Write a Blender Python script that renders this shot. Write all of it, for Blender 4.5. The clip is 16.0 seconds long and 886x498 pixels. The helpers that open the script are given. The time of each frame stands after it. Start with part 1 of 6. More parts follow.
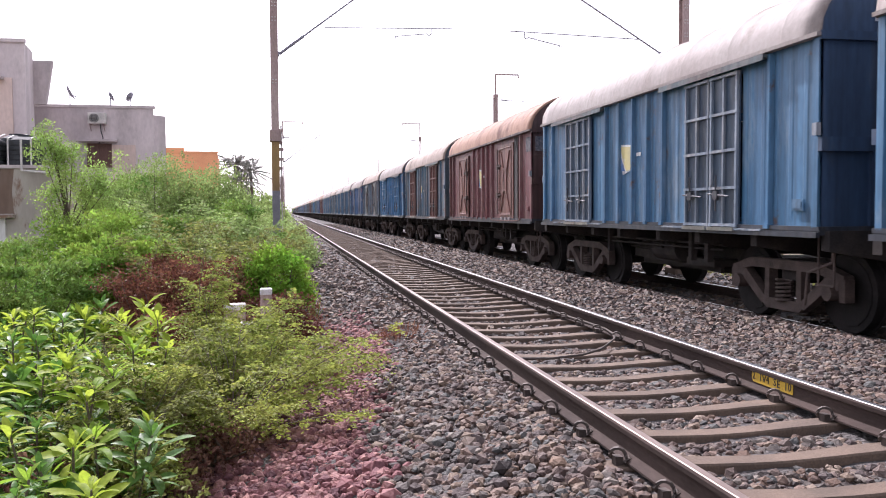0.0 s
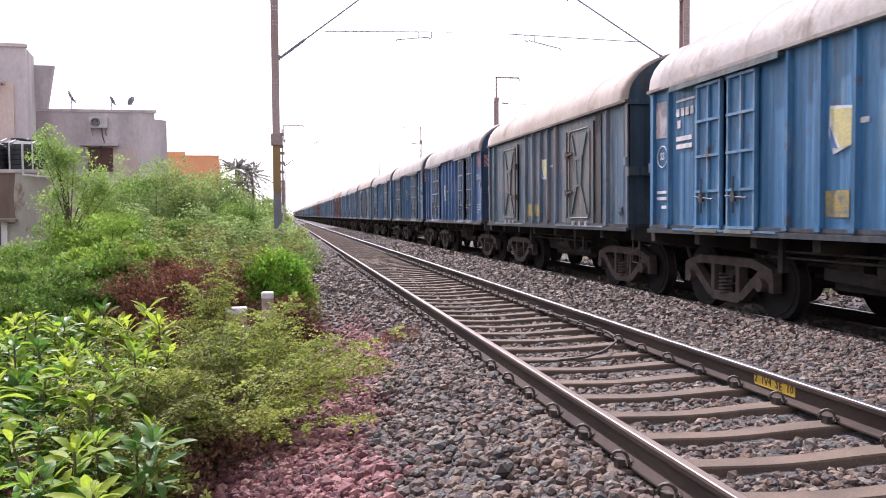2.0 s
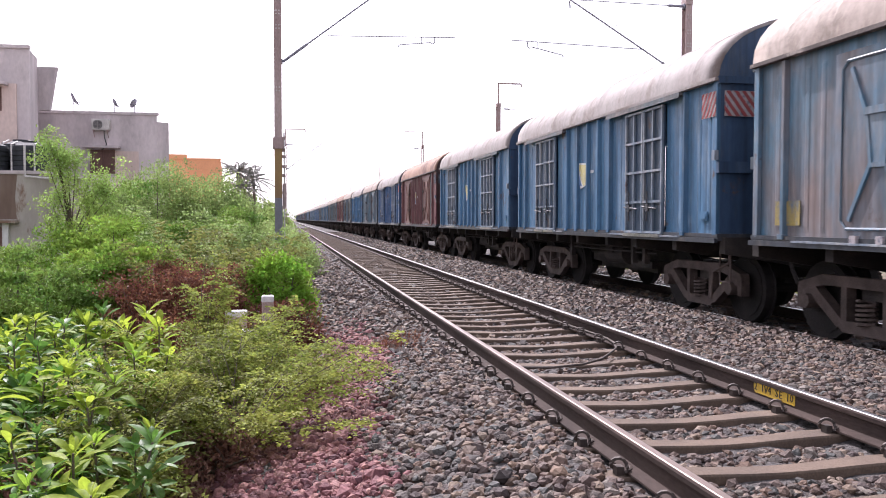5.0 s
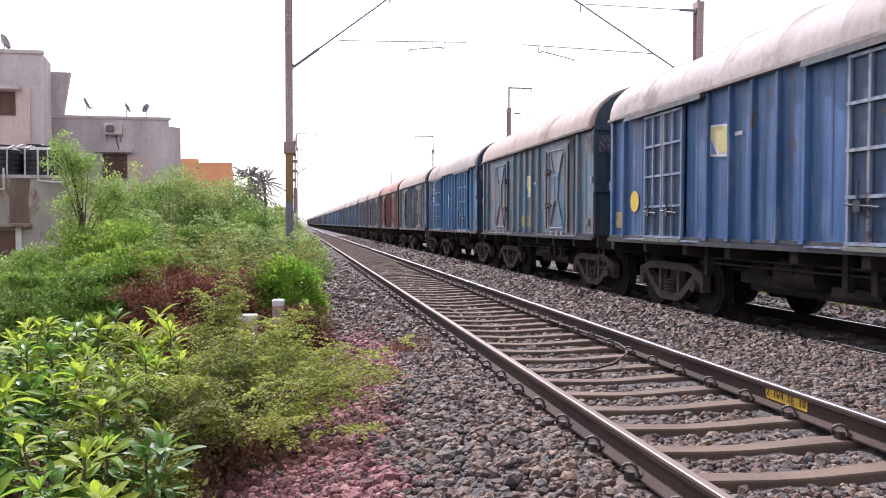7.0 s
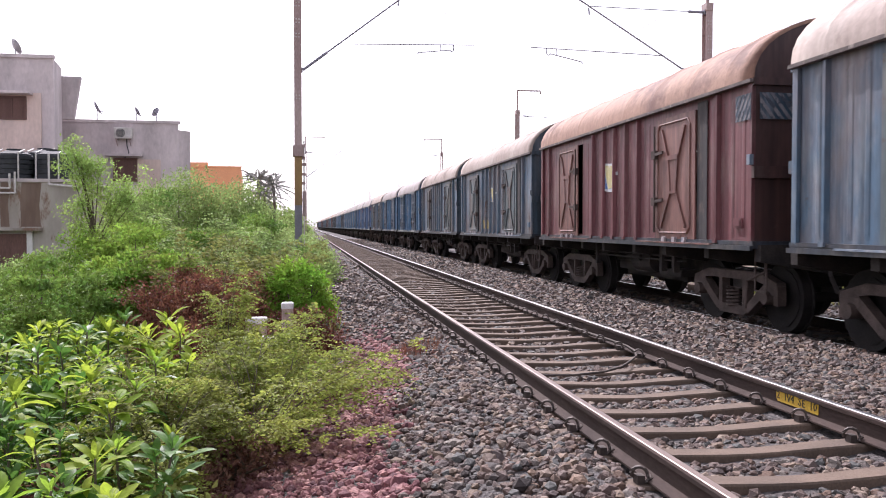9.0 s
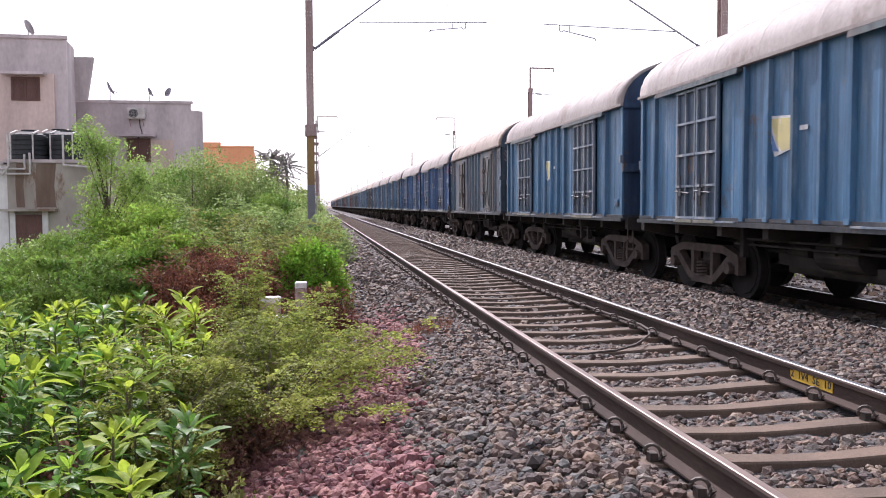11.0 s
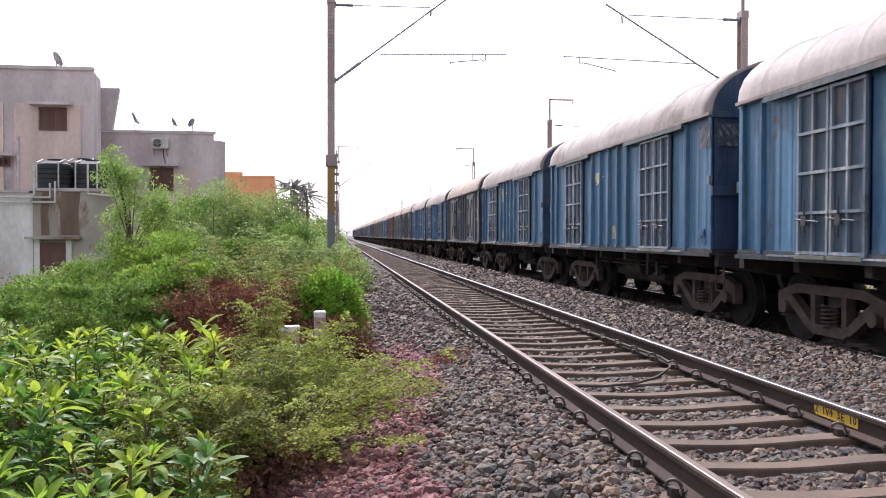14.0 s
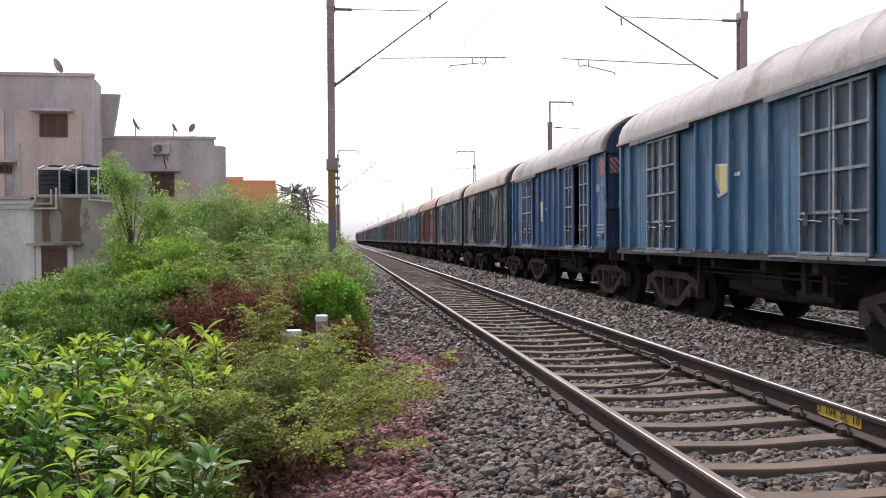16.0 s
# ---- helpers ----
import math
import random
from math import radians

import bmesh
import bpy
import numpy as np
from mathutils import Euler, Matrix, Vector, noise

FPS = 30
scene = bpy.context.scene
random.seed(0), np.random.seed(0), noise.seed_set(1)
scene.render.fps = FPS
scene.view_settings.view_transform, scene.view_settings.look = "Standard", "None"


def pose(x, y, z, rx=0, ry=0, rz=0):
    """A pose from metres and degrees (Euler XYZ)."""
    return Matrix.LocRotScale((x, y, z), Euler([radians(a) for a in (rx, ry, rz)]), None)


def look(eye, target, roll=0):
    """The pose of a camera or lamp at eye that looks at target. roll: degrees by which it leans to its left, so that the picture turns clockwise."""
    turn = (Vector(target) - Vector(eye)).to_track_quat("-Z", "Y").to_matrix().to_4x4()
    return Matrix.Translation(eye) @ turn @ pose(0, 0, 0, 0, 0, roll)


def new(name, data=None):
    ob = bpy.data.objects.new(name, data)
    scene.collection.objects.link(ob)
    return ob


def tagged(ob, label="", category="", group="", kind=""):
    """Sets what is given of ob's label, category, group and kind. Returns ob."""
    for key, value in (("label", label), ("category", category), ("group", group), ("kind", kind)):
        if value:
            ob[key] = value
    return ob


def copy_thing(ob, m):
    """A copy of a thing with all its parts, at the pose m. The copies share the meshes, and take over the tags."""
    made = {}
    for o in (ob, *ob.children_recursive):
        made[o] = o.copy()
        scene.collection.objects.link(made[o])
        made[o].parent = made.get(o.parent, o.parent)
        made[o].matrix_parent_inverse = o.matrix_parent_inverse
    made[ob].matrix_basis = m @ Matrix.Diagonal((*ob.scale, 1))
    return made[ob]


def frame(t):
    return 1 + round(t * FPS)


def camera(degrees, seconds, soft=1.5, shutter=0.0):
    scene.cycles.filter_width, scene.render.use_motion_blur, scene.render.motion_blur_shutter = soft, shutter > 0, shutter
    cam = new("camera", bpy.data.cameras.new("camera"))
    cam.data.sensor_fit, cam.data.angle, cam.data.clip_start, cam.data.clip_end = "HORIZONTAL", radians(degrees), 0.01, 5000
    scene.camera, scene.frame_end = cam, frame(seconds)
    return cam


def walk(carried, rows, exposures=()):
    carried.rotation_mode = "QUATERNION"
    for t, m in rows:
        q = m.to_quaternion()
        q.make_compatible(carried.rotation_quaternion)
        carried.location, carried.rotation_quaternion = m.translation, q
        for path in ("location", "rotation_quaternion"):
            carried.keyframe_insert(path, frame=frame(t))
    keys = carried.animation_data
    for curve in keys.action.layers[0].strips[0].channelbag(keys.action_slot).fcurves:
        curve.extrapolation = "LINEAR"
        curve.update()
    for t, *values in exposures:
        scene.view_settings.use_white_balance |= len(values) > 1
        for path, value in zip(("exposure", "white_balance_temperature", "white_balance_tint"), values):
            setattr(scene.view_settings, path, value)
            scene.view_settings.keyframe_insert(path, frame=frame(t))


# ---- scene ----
cam = camera(57.0, 16.0, soft=1.0, shutter=0.04)

EYE = (0.0, 0.0, 1.33)
# seconds, yaw, pitch, roll
TURNS = [
    (0.0, -11.05, -2.66, 0.30), (0.5, -10.99, -2.59, 0.36), (1.0, -11.02, -2.44, 0.29),
    (1.5, -10.97, -2.45, 0.16), (2.0, -10.97, -2.44, 0.47), (2.5, -10.88, -2.38, 0.41),
    (3.0, -11.05, -2.27, 0.15), (3.5, -11.52, -2.50, -0.24), (4.0, -12.36, -2.24, -0.29),
    (4.5, -12.15, -2.25, -0.26), (5.0, -10.90, -2.08, -0.07), (6.2, -10.40, -1.85, -0.02),
    (7.5, -9.93, -1.63, 0.01), (8.0, -9.80, -1.48, 0.41), (8.5, -9.84, -1.59, 0.32),
    (9.0, -9.56, -1.58, -0.01), (9.5, -9.34, -2.53, 0.43), (10.0, -9.03, -2.97, 0.42),
    (11.2, -8.62, -3.05, 0.20), (12.5, -8.25, -2.97, 0.01), (13.0, -8.03, -2.63, -0.13),
    (13.5, -7.67, -1.51, -0.14), (14.0, -7.33, -0.93, -0.11), (14.5, -7.10, -0.69, -0.19),
    (15.0, -6.92, -1.06, -0.17), (15.5, -7.16, -0.83, -0.15), (16.0, -7.25, -0.71, 0.35),
]
walk(cam, [(t, pose(*EYE, 90 + p, r, y)) for t, y, p, r in TURNS],
     exposures=[(t, e, 6150, tint) for t, e, tint in (
         (0.0, 0.6, 24), (5.0, 0.6, 24), (7.5, 0.51, 24), (9.0, 0.51, 24), (10.0, 0.44, 24), (12.5, 0.47, 23), (13.5, 0.46, 21),
         (14.5, 0.21, 18), (15.0, 0.08, 16), (16.0, 0.07, 16))])

# ---------------------------------------------------------------- light
SUN_AZ, SUN_EL = -14.0, 46.0  # degrees from the track's far direction, towards the right
world = bpy.data.worlds.new("world")
scene.world = world
world.use_nodes = True
wn = world.node_tree
sky = wn.nodes.new("ShaderNodeTexSky")
sky.sky_type = "NISHITA"
sky.sun_disc = False
sky.sun_elevation = radians(SUN_EL)
sky.sun_rotation = radians(SUN_AZ)
sky.air_density, sky.dust_density, sky.ozone_density = 1.4, 3.0, 0.6
hazy = wn.nodes.new("ShaderNodeHueSaturation")
hazy.inputs["Saturation"].default_value = 0.22
wn.links.new(sky.outputs["Color"], hazy.inputs["Color"])
veil = wn.nodes.new("ShaderNodeMixRGB")  # bright even haze over the whole sky
veil.inputs["Fac"].default_value = 0.27
veil.inputs["Color2"].default_value = (6.6, 6.6, 6.8, 1)
wn.links.new(hazy.outputs["Color"], veil.inputs["Color1"])
wn.links.new(veil.outputs["Color"], wn.nodes["Background"].inputs["Color"])
wn.nodes["Background"].inputs["Strength"].default_value = 0.163

sun = new("sun", bpy.data.lights.new("sun", "SUN"))
sun.data.energy, sun.data.angle, sun.data.color = 5.0, radians(0.8), (1.0, 0.955, 0.90)
az, el = radians(SUN_AZ), radians(SUN_EL)
toward = Vector((math.sin(az) * math.cos(el), math.cos(az) * math.cos(el), math.sin(el)))
sun.matrix_world = look(toward * 60, (0, 0, 0))


# ---------------------------------------------------------------- materials
def material(name, base, rough=0.8, metal=0.0, second=None, scale=4.0, stretch=(1, 1, 1), grain=60.0, bump=0.15,
             spots=None, spot_at=0.62, spot_scale=2.0, island=0.0, palette=(), streaks=0.0, spot_soft=0.06, thin=0.0, vary=0.12, distance=0.01, gloss=0.5, rust=None, run=7.0, stain=None):
    """A painted or natural surface: base colour with clouds of a second one, worn spots, fine grain and relief."""
    m = bpy.data.materials.new(name)
    m.use_nodes = True
    nt = m.node_tree
    n, l = nt.nodes, nt.links
    b = n["Principled BSDF"]
    b.inputs["Roughness"].default_value = rough
    b.inputs["Metallic"].default_value = metal
    b.inputs["Specular IOR Level"].default_value = gloss
    tc = n.new("ShaderNodeTexCoord")
    info = n.new("ShaderNodeObjectInfo")
    shift = n.new("ShaderNodeVectorMath")
    shift.operation = "MULTIPLY_ADD"
    cx = n.new("ShaderNodeCombineXYZ")
    for k in range(3):
        l.new(info.outputs["Random"], cx.inputs[k])
    l.new(cx.outputs[0], shift.inputs[0])
    shift.inputs[1].default_value = (31.0, 47.0, 13.0)
    l.new(tc.outputs["Object"], shift.inputs[2])
    mp = n.new("ShaderNodeMapping")
    mp.inputs["Scale"].default_value = stretch
    l.new(shift.outputs[0], mp.inputs["Vector"])
    big = n.new("ShaderNodeTexNoise")
    big.inputs["Scale"].default_value, big.inputs["Detail"].default_value = scale, 6
    l.new(mp.outputs[0], big.inputs["Vector"])
    fine = n.new("ShaderNodeTexNoise")
    fine.inputs["Scale"].default_value, fine.inputs["Detail"].default_value = grain, 4
    l.new(mp.outputs[0], fine.inputs["Vector"])
    second = second or tuple(c * 0.7 for c in base)
    ramp = n.new("ShaderNodeValToRGB")
    ramp.color_ramp.elements[0].position, ramp.color_ramp.elements[1].position = 0.36, 0.66
    ramp.color_ramp.elements[0].color, ramp.color_ramp.elements[1].color = (*base, 1), (*second, 1)
    l.new(big.outputs["Fac"], ramp.inputs["Fac"])
    out = ramp.outputs["Color"]
    if palette:  # each piece takes a colour of its own
        each = n.new("ShaderNodeNewGeometry")
        tones = n.new("ShaderNodeValToRGB")
        tones.color_ramp.interpolation = "CONSTANT"
        while len(tones.color_ramp.elements) < len(palette):
            tones.color_ramp.elements.new(0.5)
        for k, colour in enumerate(palette):
            tones.color_ramp.elements[k].position = k / len(palette)
            tones.color_ramp.elements[k].color = (*colour, 1)
        pick = n.new("ShaderNodeMath")
        pick.operation = "ADD"
        l.new(each.outputs["Random Per Island"], pick.inputs[0])
        l.new(info.outputs["Random"], pick.inputs[1])
        part_of = n.new("ShaderNodeMath")
        part_of.operation = "FRACT"
        l.new(pick.outputs[0], part_of.inputs[0])
        l.new(part_of.outputs[0], tones.inputs["Fac"])
        both = n.new("ShaderNodeMixRGB")
        both.inputs["Fac"].default_value = 0.75
        l.new(out, both.inputs["Color1"])
        l.new(tones.outputs["Color"], both.inputs["Color2"])
        out = both.outputs["Color"]
    if spots:
        sp = n.new("ShaderNodeTexNoise")
        sp.inputs["Scale"].default_value, sp.inputs["Detail"].default_value = spot_scale, 9
        sp.inputs["Roughness"].default_value = 0.68
        l.new(mp.outputs[0], sp.inputs["Vector"])
        edge = n.new("ShaderNodeMapRange")
        edge.inputs["From Min"].default_value, edge.inputs["From Max"].default_value = spot_at, spot_at + spot_soft
        l.new(sp.outputs["Fac"], edge.inputs["Value"])
        mix = n.new("ShaderNodeMixRGB")
        mix.inputs["Color2"].default_value = (*spots, 1)
        l.new(edge.outputs[0], mix.inputs["Fac"])
        l.new(out, mix.inputs["Color1"])
        out = mix.outputs["Color"]
    if stain:  # broad patches of faded, dusty rust
        ss = n.new("ShaderNodeTexNoise")
        ss.inputs["Scale"].default_value, ss.inputs["Detail"].default_value = 0.75, 7
        ss.inputs["Roughness"].default_value = 0.62
        sd = n.new("ShaderNodeMapping")
        sd.inputs["Scale"].default_value = (1.0, 1.0, 0.5)
        sd.inputs["Location"].default_value = (7.0, 3.0, 5.0)
        l.new(shift.outputs[0], sd.inputs["Vector"])
        l.new(sd.outputs[0], ss.inputs["Vector"])
        se = n.new("ShaderNodeMapRange")
        se.inputs["From Min"].default_value, se.inputs["From Max"].default_value = 0.46, 0.68
        l.new(ss.outputs["Fac"], se.inputs["Value"])
        sx = n.new("ShaderNodeMixRGB")
        sx.inputs["Color2"].default_value = (*stain, 1)
        l.new(se.outputs[0], sx.inputs["Fac"])
        l.new(out, sx.inputs["Color1"])
        out = sx.outputs["Color"]
    if rust:  # scabs where the paint has gone
        rs = n.new("ShaderNodeTexNoise")
        rs.inputs["Scale"].default_value, rs.inputs["Detail"].default_value = 1.1, 10
        rs.inputs["Roughness"].default_value = 0.75
        l.new(shift.outputs[0], rs.inputs["Vector"])
        re = n.new("ShaderNodeMapRange")
        re.inputs["From Min"].default_value, re.inputs["From Max"].default_value = 0.60, 0.66
        l.new(rs.outputs["Fac"], re.inputs["Value"])
        rx = n.new("ShaderNodeMixRGB")
        rx.inputs["Color2"].default_value = (*rust, 1)
        l.new(re.outputs[0], rx.inputs["Fac"])
        l.new(out, rx.inputs["Color1"])
        out = rx.outputs["Color"]
    if streaks:  # runs of rain and dirt down the surface
        sm = n.new("ShaderNodeMapping")
        sm.inputs["Scale"].default_value = (run, run, run * 0.032)
        l.new(shift.outputs[0], sm.inputs["Vector"])
        st = n.new("ShaderNodeTexNoise")
        st.inputs["Scale"].default_value, st.inputs["Detail"].default_value = 1.3, 5
        l.new(sm.outputs[0], st.inputs["Vector"])
        sr = n.new("ShaderNodeMapRange")
        sr.inputs["From Min"].default_value, sr.inputs["From Max"].default_value = 0.32, 0.68
        sr.inputs["To Min"].default_value, sr.inputs["To Max"].default_value = 1 - streaks, 1 + streaks
        l.new(st.outputs["Fac"], sr.inputs["Value"])
        runs = n.new("ShaderNodeMixRGB")
        runs.blend_type = "MULTIPLY"
        runs.inputs["Fac"].default_value = 1.0
        l.new(out, runs.inputs["Color1"])
        l.new(sr.outputs[0], runs.inputs["Color2"])
        out = runs.outputs["Color"]
    hsv = n.new("ShaderNodeHueSaturation")
    vm = n.new("ShaderNodeMapRange")
    vm.inputs["To Min"].default_value, vm.inputs["To Max"].default_value = 1 - vary * 1.6, 1 + vary * 1.6
    vm.inputs["From Min"].default_value, vm.inputs["From Max"].default_value = 0.3, 0.7
    l.new(fine.outputs["Fac"], vm.inputs["Value"])
    val = vm.outputs[0]
    if island:
        geo = n.new("ShaderNodeNewGeometry")
        im = n.new("ShaderNodeMapRange")
        im.inputs["To Min"].default_value, im.inputs["To Max"].default_value = 1 - island, 1 + island
        l.new(geo.outputs["Random Per Island"], im.inputs["Value"])
        mul = n.new("ShaderNodeMath")
        mul.operation = "MULTIPLY"
        l.new(val, mul.inputs[0])
        l.new(im.outputs[0], mul.inputs[1])
        val = mul.outputs[0]
        hm = n.new("ShaderNodeMapRange")
        hm.inputs["To Min"].default_value, hm.inputs["To Max"].default_value = 0.5 - island * 0.035, 0.5 + island * 0.035
        l.new(geo.outputs["Random Per Island"], hm.inputs["Value"])
        l.new(hm.outputs[0], hsv.inputs["Hue"])
    l.new(val, hsv.inputs["Value"])
    l.new(out, hsv.inputs["Color"])
    l.new(hsv.outputs["Color"], b.inputs["Base Color"])
    if bump:
        bp = n.new("ShaderNodeBump")
        bp.inputs["Strength"].default_value, bp.inputs["Distance"].default_value = bump, distance
        l.new(fine.outputs["Fac"], bp.inputs["Height"])
        l.new(bp.outputs[0], b.inputs["Normal"])
    if thin:
        tr = n.new("ShaderNodeBsdfTranslucent")
        l.new(hsv.outputs["Color"], tr.inputs["Color"])
        mx = n.new("ShaderNodeMixShader")
        mx.inputs[0].default_value = thin
        l.new(b.outputs[0], mx.inputs[1])
        l.new(tr.outputs[0], mx.inputs[2])
        l.new(mx.outputs[0], n["Material Output"].inputs["Surface"])
    return m


STREAK = (1.0, 1.0, 0.3)


def paint(name, base, second, worn, at=0.62, rust=(0.085, 0.058, 0.05), stain=None):
    return material(name, base, 0.5, 0, second, 0.8, STREAK, 18, 0.1, worn, at - 0.10, 2.2, vary=0.08, distance=0.003, spot_soft=0.16, streaks=0.34, rust=rust, stain=stain)


blue = paint("blue_paint", (0.036, 0.108, 0.2), (0.06, 0.158, 0.268), (0.14, 0.21, 0.28), 0.63)
bright_blue = paint("bright_blue_paint", (0.031, 0.123, 0.251), (0.046, 0.154, 0.288), (0.121, 0.198, 0.264), 0.64)
deep_blue = paint("deep_blue_paint", (0.025, 0.08, 0.2), (0.049, 0.125, 0.258), (0.13, 0.18, 0.255), 0.63)
grey_blue = paint("grey_blue_paint", (0.05, 0.098, 0.15), (0.08, 0.134, 0.185), (0.143, 0.178, 0.205), 0.57, stain=(0.165, 0.13, 0.122))
teal = paint("teal_paint", (0.046, 0.116, 0.182), (0.075, 0.160, 0.226), (0.143, 0.171, 0.198), 0.56, stain=(0.165, 0.13, 0.122))
slate = paint("slate_blue_paint", (0.029, 0.053, 0.079), (0.050, 0.081, 0.110), (0.110, 0.127, 0.149), 0.6, stain=(0.1, 0.082, 0.078))
red_oxide = paint("red_oxide_paint", (0.112, 0.036, 0.041), (0.148, 0.054, 0.058), (0.2, 0.122, 0.112), 0.62)
brown_door = paint("rusty_door_paint", (0.085, 0.058, 0.055), (0.125, 0.085, 0.08), (0.07, 0.04, 0.034), 0.6)
dark_sill = paint("dark_sill_paint", (0.022, 0.027, 0.036), (0.035, 0.042, 0.055), (0.07, 0.065, 0.062), 0.62)
door_grey = paint("grey_green_door_paint", (0.062, 0.09, 0.102), (0.092, 0.118, 0.124), (0.125, 0.118, 0.112), 0.6, stain=(0.14, 0.108, 0.098))
# end walls: darkened body colours, with the shade between wagons painted in
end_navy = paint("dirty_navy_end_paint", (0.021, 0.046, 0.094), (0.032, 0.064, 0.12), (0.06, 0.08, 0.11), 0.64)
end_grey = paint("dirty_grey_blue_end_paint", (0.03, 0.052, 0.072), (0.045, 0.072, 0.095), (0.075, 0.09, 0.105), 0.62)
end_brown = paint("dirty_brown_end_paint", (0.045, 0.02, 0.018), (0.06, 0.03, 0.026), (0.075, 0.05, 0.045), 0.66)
cyan = paint("faded_cyan_paint", (0.046, 0.122, 0.185), (0.078, 0.17, 0.23), (0.15, 0.165, 0.18), 0.57, stain=(0.165, 0.13, 0.122))
bar_bright = paint("bright_blue_bar_paint", (0.06, 0.17, 0.3), (0.09, 0.2, 0.32), (0.2, 0.26, 0.32), 0.62)
bar_deep = paint("worn_deep_blue_bar_paint", (0.13, 0.19, 0.28), (0.18, 0.235, 0.32), (0.28, 0.3, 0.33), 0.58)
door_blue = paint("dirty_blue_door_panel", (0.02, 0.042, 0.075), (0.034, 0.062, 0.098), (0.07, 0.09, 0.115), 0.6)
door_deep = paint("deep_blue_door_panel", (0.016, 0.044, 0.1), (0.028, 0.066, 0.135), (0.07, 0.095, 0.14), 0.62)
bar_grey = paint("worn_bar_paint", (0.125, 0.17, 0.22), (0.18, 0.22, 0.265), (0.3, 0.31, 0.32), 0.58)
bar_red = paint("worn_red_bar_paint", (0.12, 0.048, 0.042), (0.16, 0.075, 0.062), (0.17, 0.12, 0.105), 0.6)
red_door = paint("faded_red_door_paint", (0.15, 0.066, 0.055), (0.195, 0.1, 0.082), (0.1, 0.045, 0.04), 0.6)
roof_dust = material("dusty_roof_sheet", (0.290, 0.264, 0.250), 0.75, 0, (0.238, 0.207, 0.194), 0.9, (1, 1, 1), 14, 0.12, (0.156, 0.122, 0.105), 0.53, 0.8, distance=0.006, vary=0.06, spot_soft=0.12, streaks=0.08)
roof_tan = material("tan_dusty_roof_sheet", (0.324, 0.271, 0.234), 0.8, 0, (0.262, 0.207, 0.176), 0.9, (1, 1, 1), 14, 0.12, (0.165, 0.125, 0.102), 0.53, 0.8, distance=0.006, vary=0.06, spot_soft=0.12, streaks=0.1)
roof_rust = material("rusty_roof_sheet", (0.302, 0.181, 0.126), 0.8, 0, (0.244, 0.139, 0.097), 0.9, (1, 1, 1), 14, 0.12, (0.134, 0.067, 0.050), 0.52, 0.8, distance=0.006, vary=0.08, spot_soft=0.12, streaks=0.1)
grime = material("black_grime", (0.022, 0.02, 0.02), 0.75, 0, (0.045, 0.038, 0.034), 3, (1, 1, 1), 40, 0.3, (0.07, 0.055, 0.048), 0.64, 3, gloss=0.2)
cast = material("dusty_cast_steel", (0.055, 0.042, 0.038), 0.7, 0, (0.092, 0.07, 0.062), 5, (1, 1, 1), 60, 0.3, (0.045, 0.038, 0.034), 0.62, 4, gloss=0.2)
stencil = material("worn_stencil_paint", (0.38, 0.43, 0.48), 0.7, 0, (0.27, 0.32, 0.38), 5, spots=(0.09, 0.13, 0.19), spot_at=0.53, spot_scale=7)
stencil_faint = material("faint_stripe_paint", (0.2, 0.19, 0.2), 0.7, 0, (0.13, 0.13, 0.15), 5, spots=(0.05, 0.06, 0.08), spot_at=0.5, spot_scale=7)
white_paint = material("white_marking_paint", (0.62, 0.6, 0.6), 0.7, 0, (0.42, 0.42, 0.44), 6, vary=0.1)
panel_white = material("dirty_white_panel", (0.4, 0.36, 0.36), 0.7, 0, (0.28, 0.26, 0.27), 6, spots=(0.12, 0.13, 0.17), spot_at=0.55, spot_scale=5, vary=0.1)
red_paint = material("red_marking_paint", (0.32, 0.055, 0.055), 0.7, 0, (0.24, 0.07, 0.065), 6)
yellow_paint = material("yellow_paint", (0.62, 0.4, 0.03), 0.6, 0, (0.5, 0.32, 0.04), 8, spots=(0.2, 0.13, 0.05), spot_at=0.66, spot_scale=14)
faded_yellow = material("faded_yellow_paint", (0.3, 0.23, 0.06), 0.7, 0, (0.2, 0.17, 0.08), 3, spots=(0.07, 0.11, 0.16), spot_at=0.48, spot_scale=6, spot_soft=0.2)
poster_disc = material("yellow_disc_paint", (0.6, 0.45, 0.05), 0.7, 0, (0.5, 0.38, 0.07), 5, spots=(0.2, 0.22, 0.15), spot_at=0.6, spot_scale=8)
paper = material("weathered_paper", (0.55, 0.56, 0.56), 0.8, 0, (0.42, 0.45, 0.48), 4, spots=(0.12, 0.16, 0.2), spot_at=0.6, spot_scale=6)
black_paint = material("black_marking_paint", (0.03, 0.03, 0.03), 0.7)
poster_blue = material("poster_blue", (0.06, 0.14, 0.34), 0.7, 0, (0.1, 0.19, 0.36), 6)
poster_yellow = material("poster_yellow", (0.5, 0.45, 0.2), 0.8, 0, (0.42, 0.38, 0.2), 5, spots=(0.5, 0.5, 0.45), spot_at=0.58, spot_scale=8)
# strip beside pressed doors: rust, plus the recess's shade as dark colour
rusty_recess = material("rust_stained_plate", (0.030, 0.027, 0.028), 0.75, 0, (0.051, 0.045, 0.044), 1.5, (1, 1, 0.4), 30, 0.2, (0.078, 0.060, 0.051), 0.56, 2.5, streaks=0.4)
rusty_eave = material("rusty_eave_angle", (0.075, 0.06, 0.055), 0.8, 0, (0.14, 0.115, 0.105), 2.5, (1, 1, 1), 40, 0.3, (0.25, 0.21, 0.19), 0.58, 3)
chrome = material("galvanised_steel", (0.5, 0.5, 0.5), 0.35, 1.0, (0.4, 0.4, 0.4), 9)

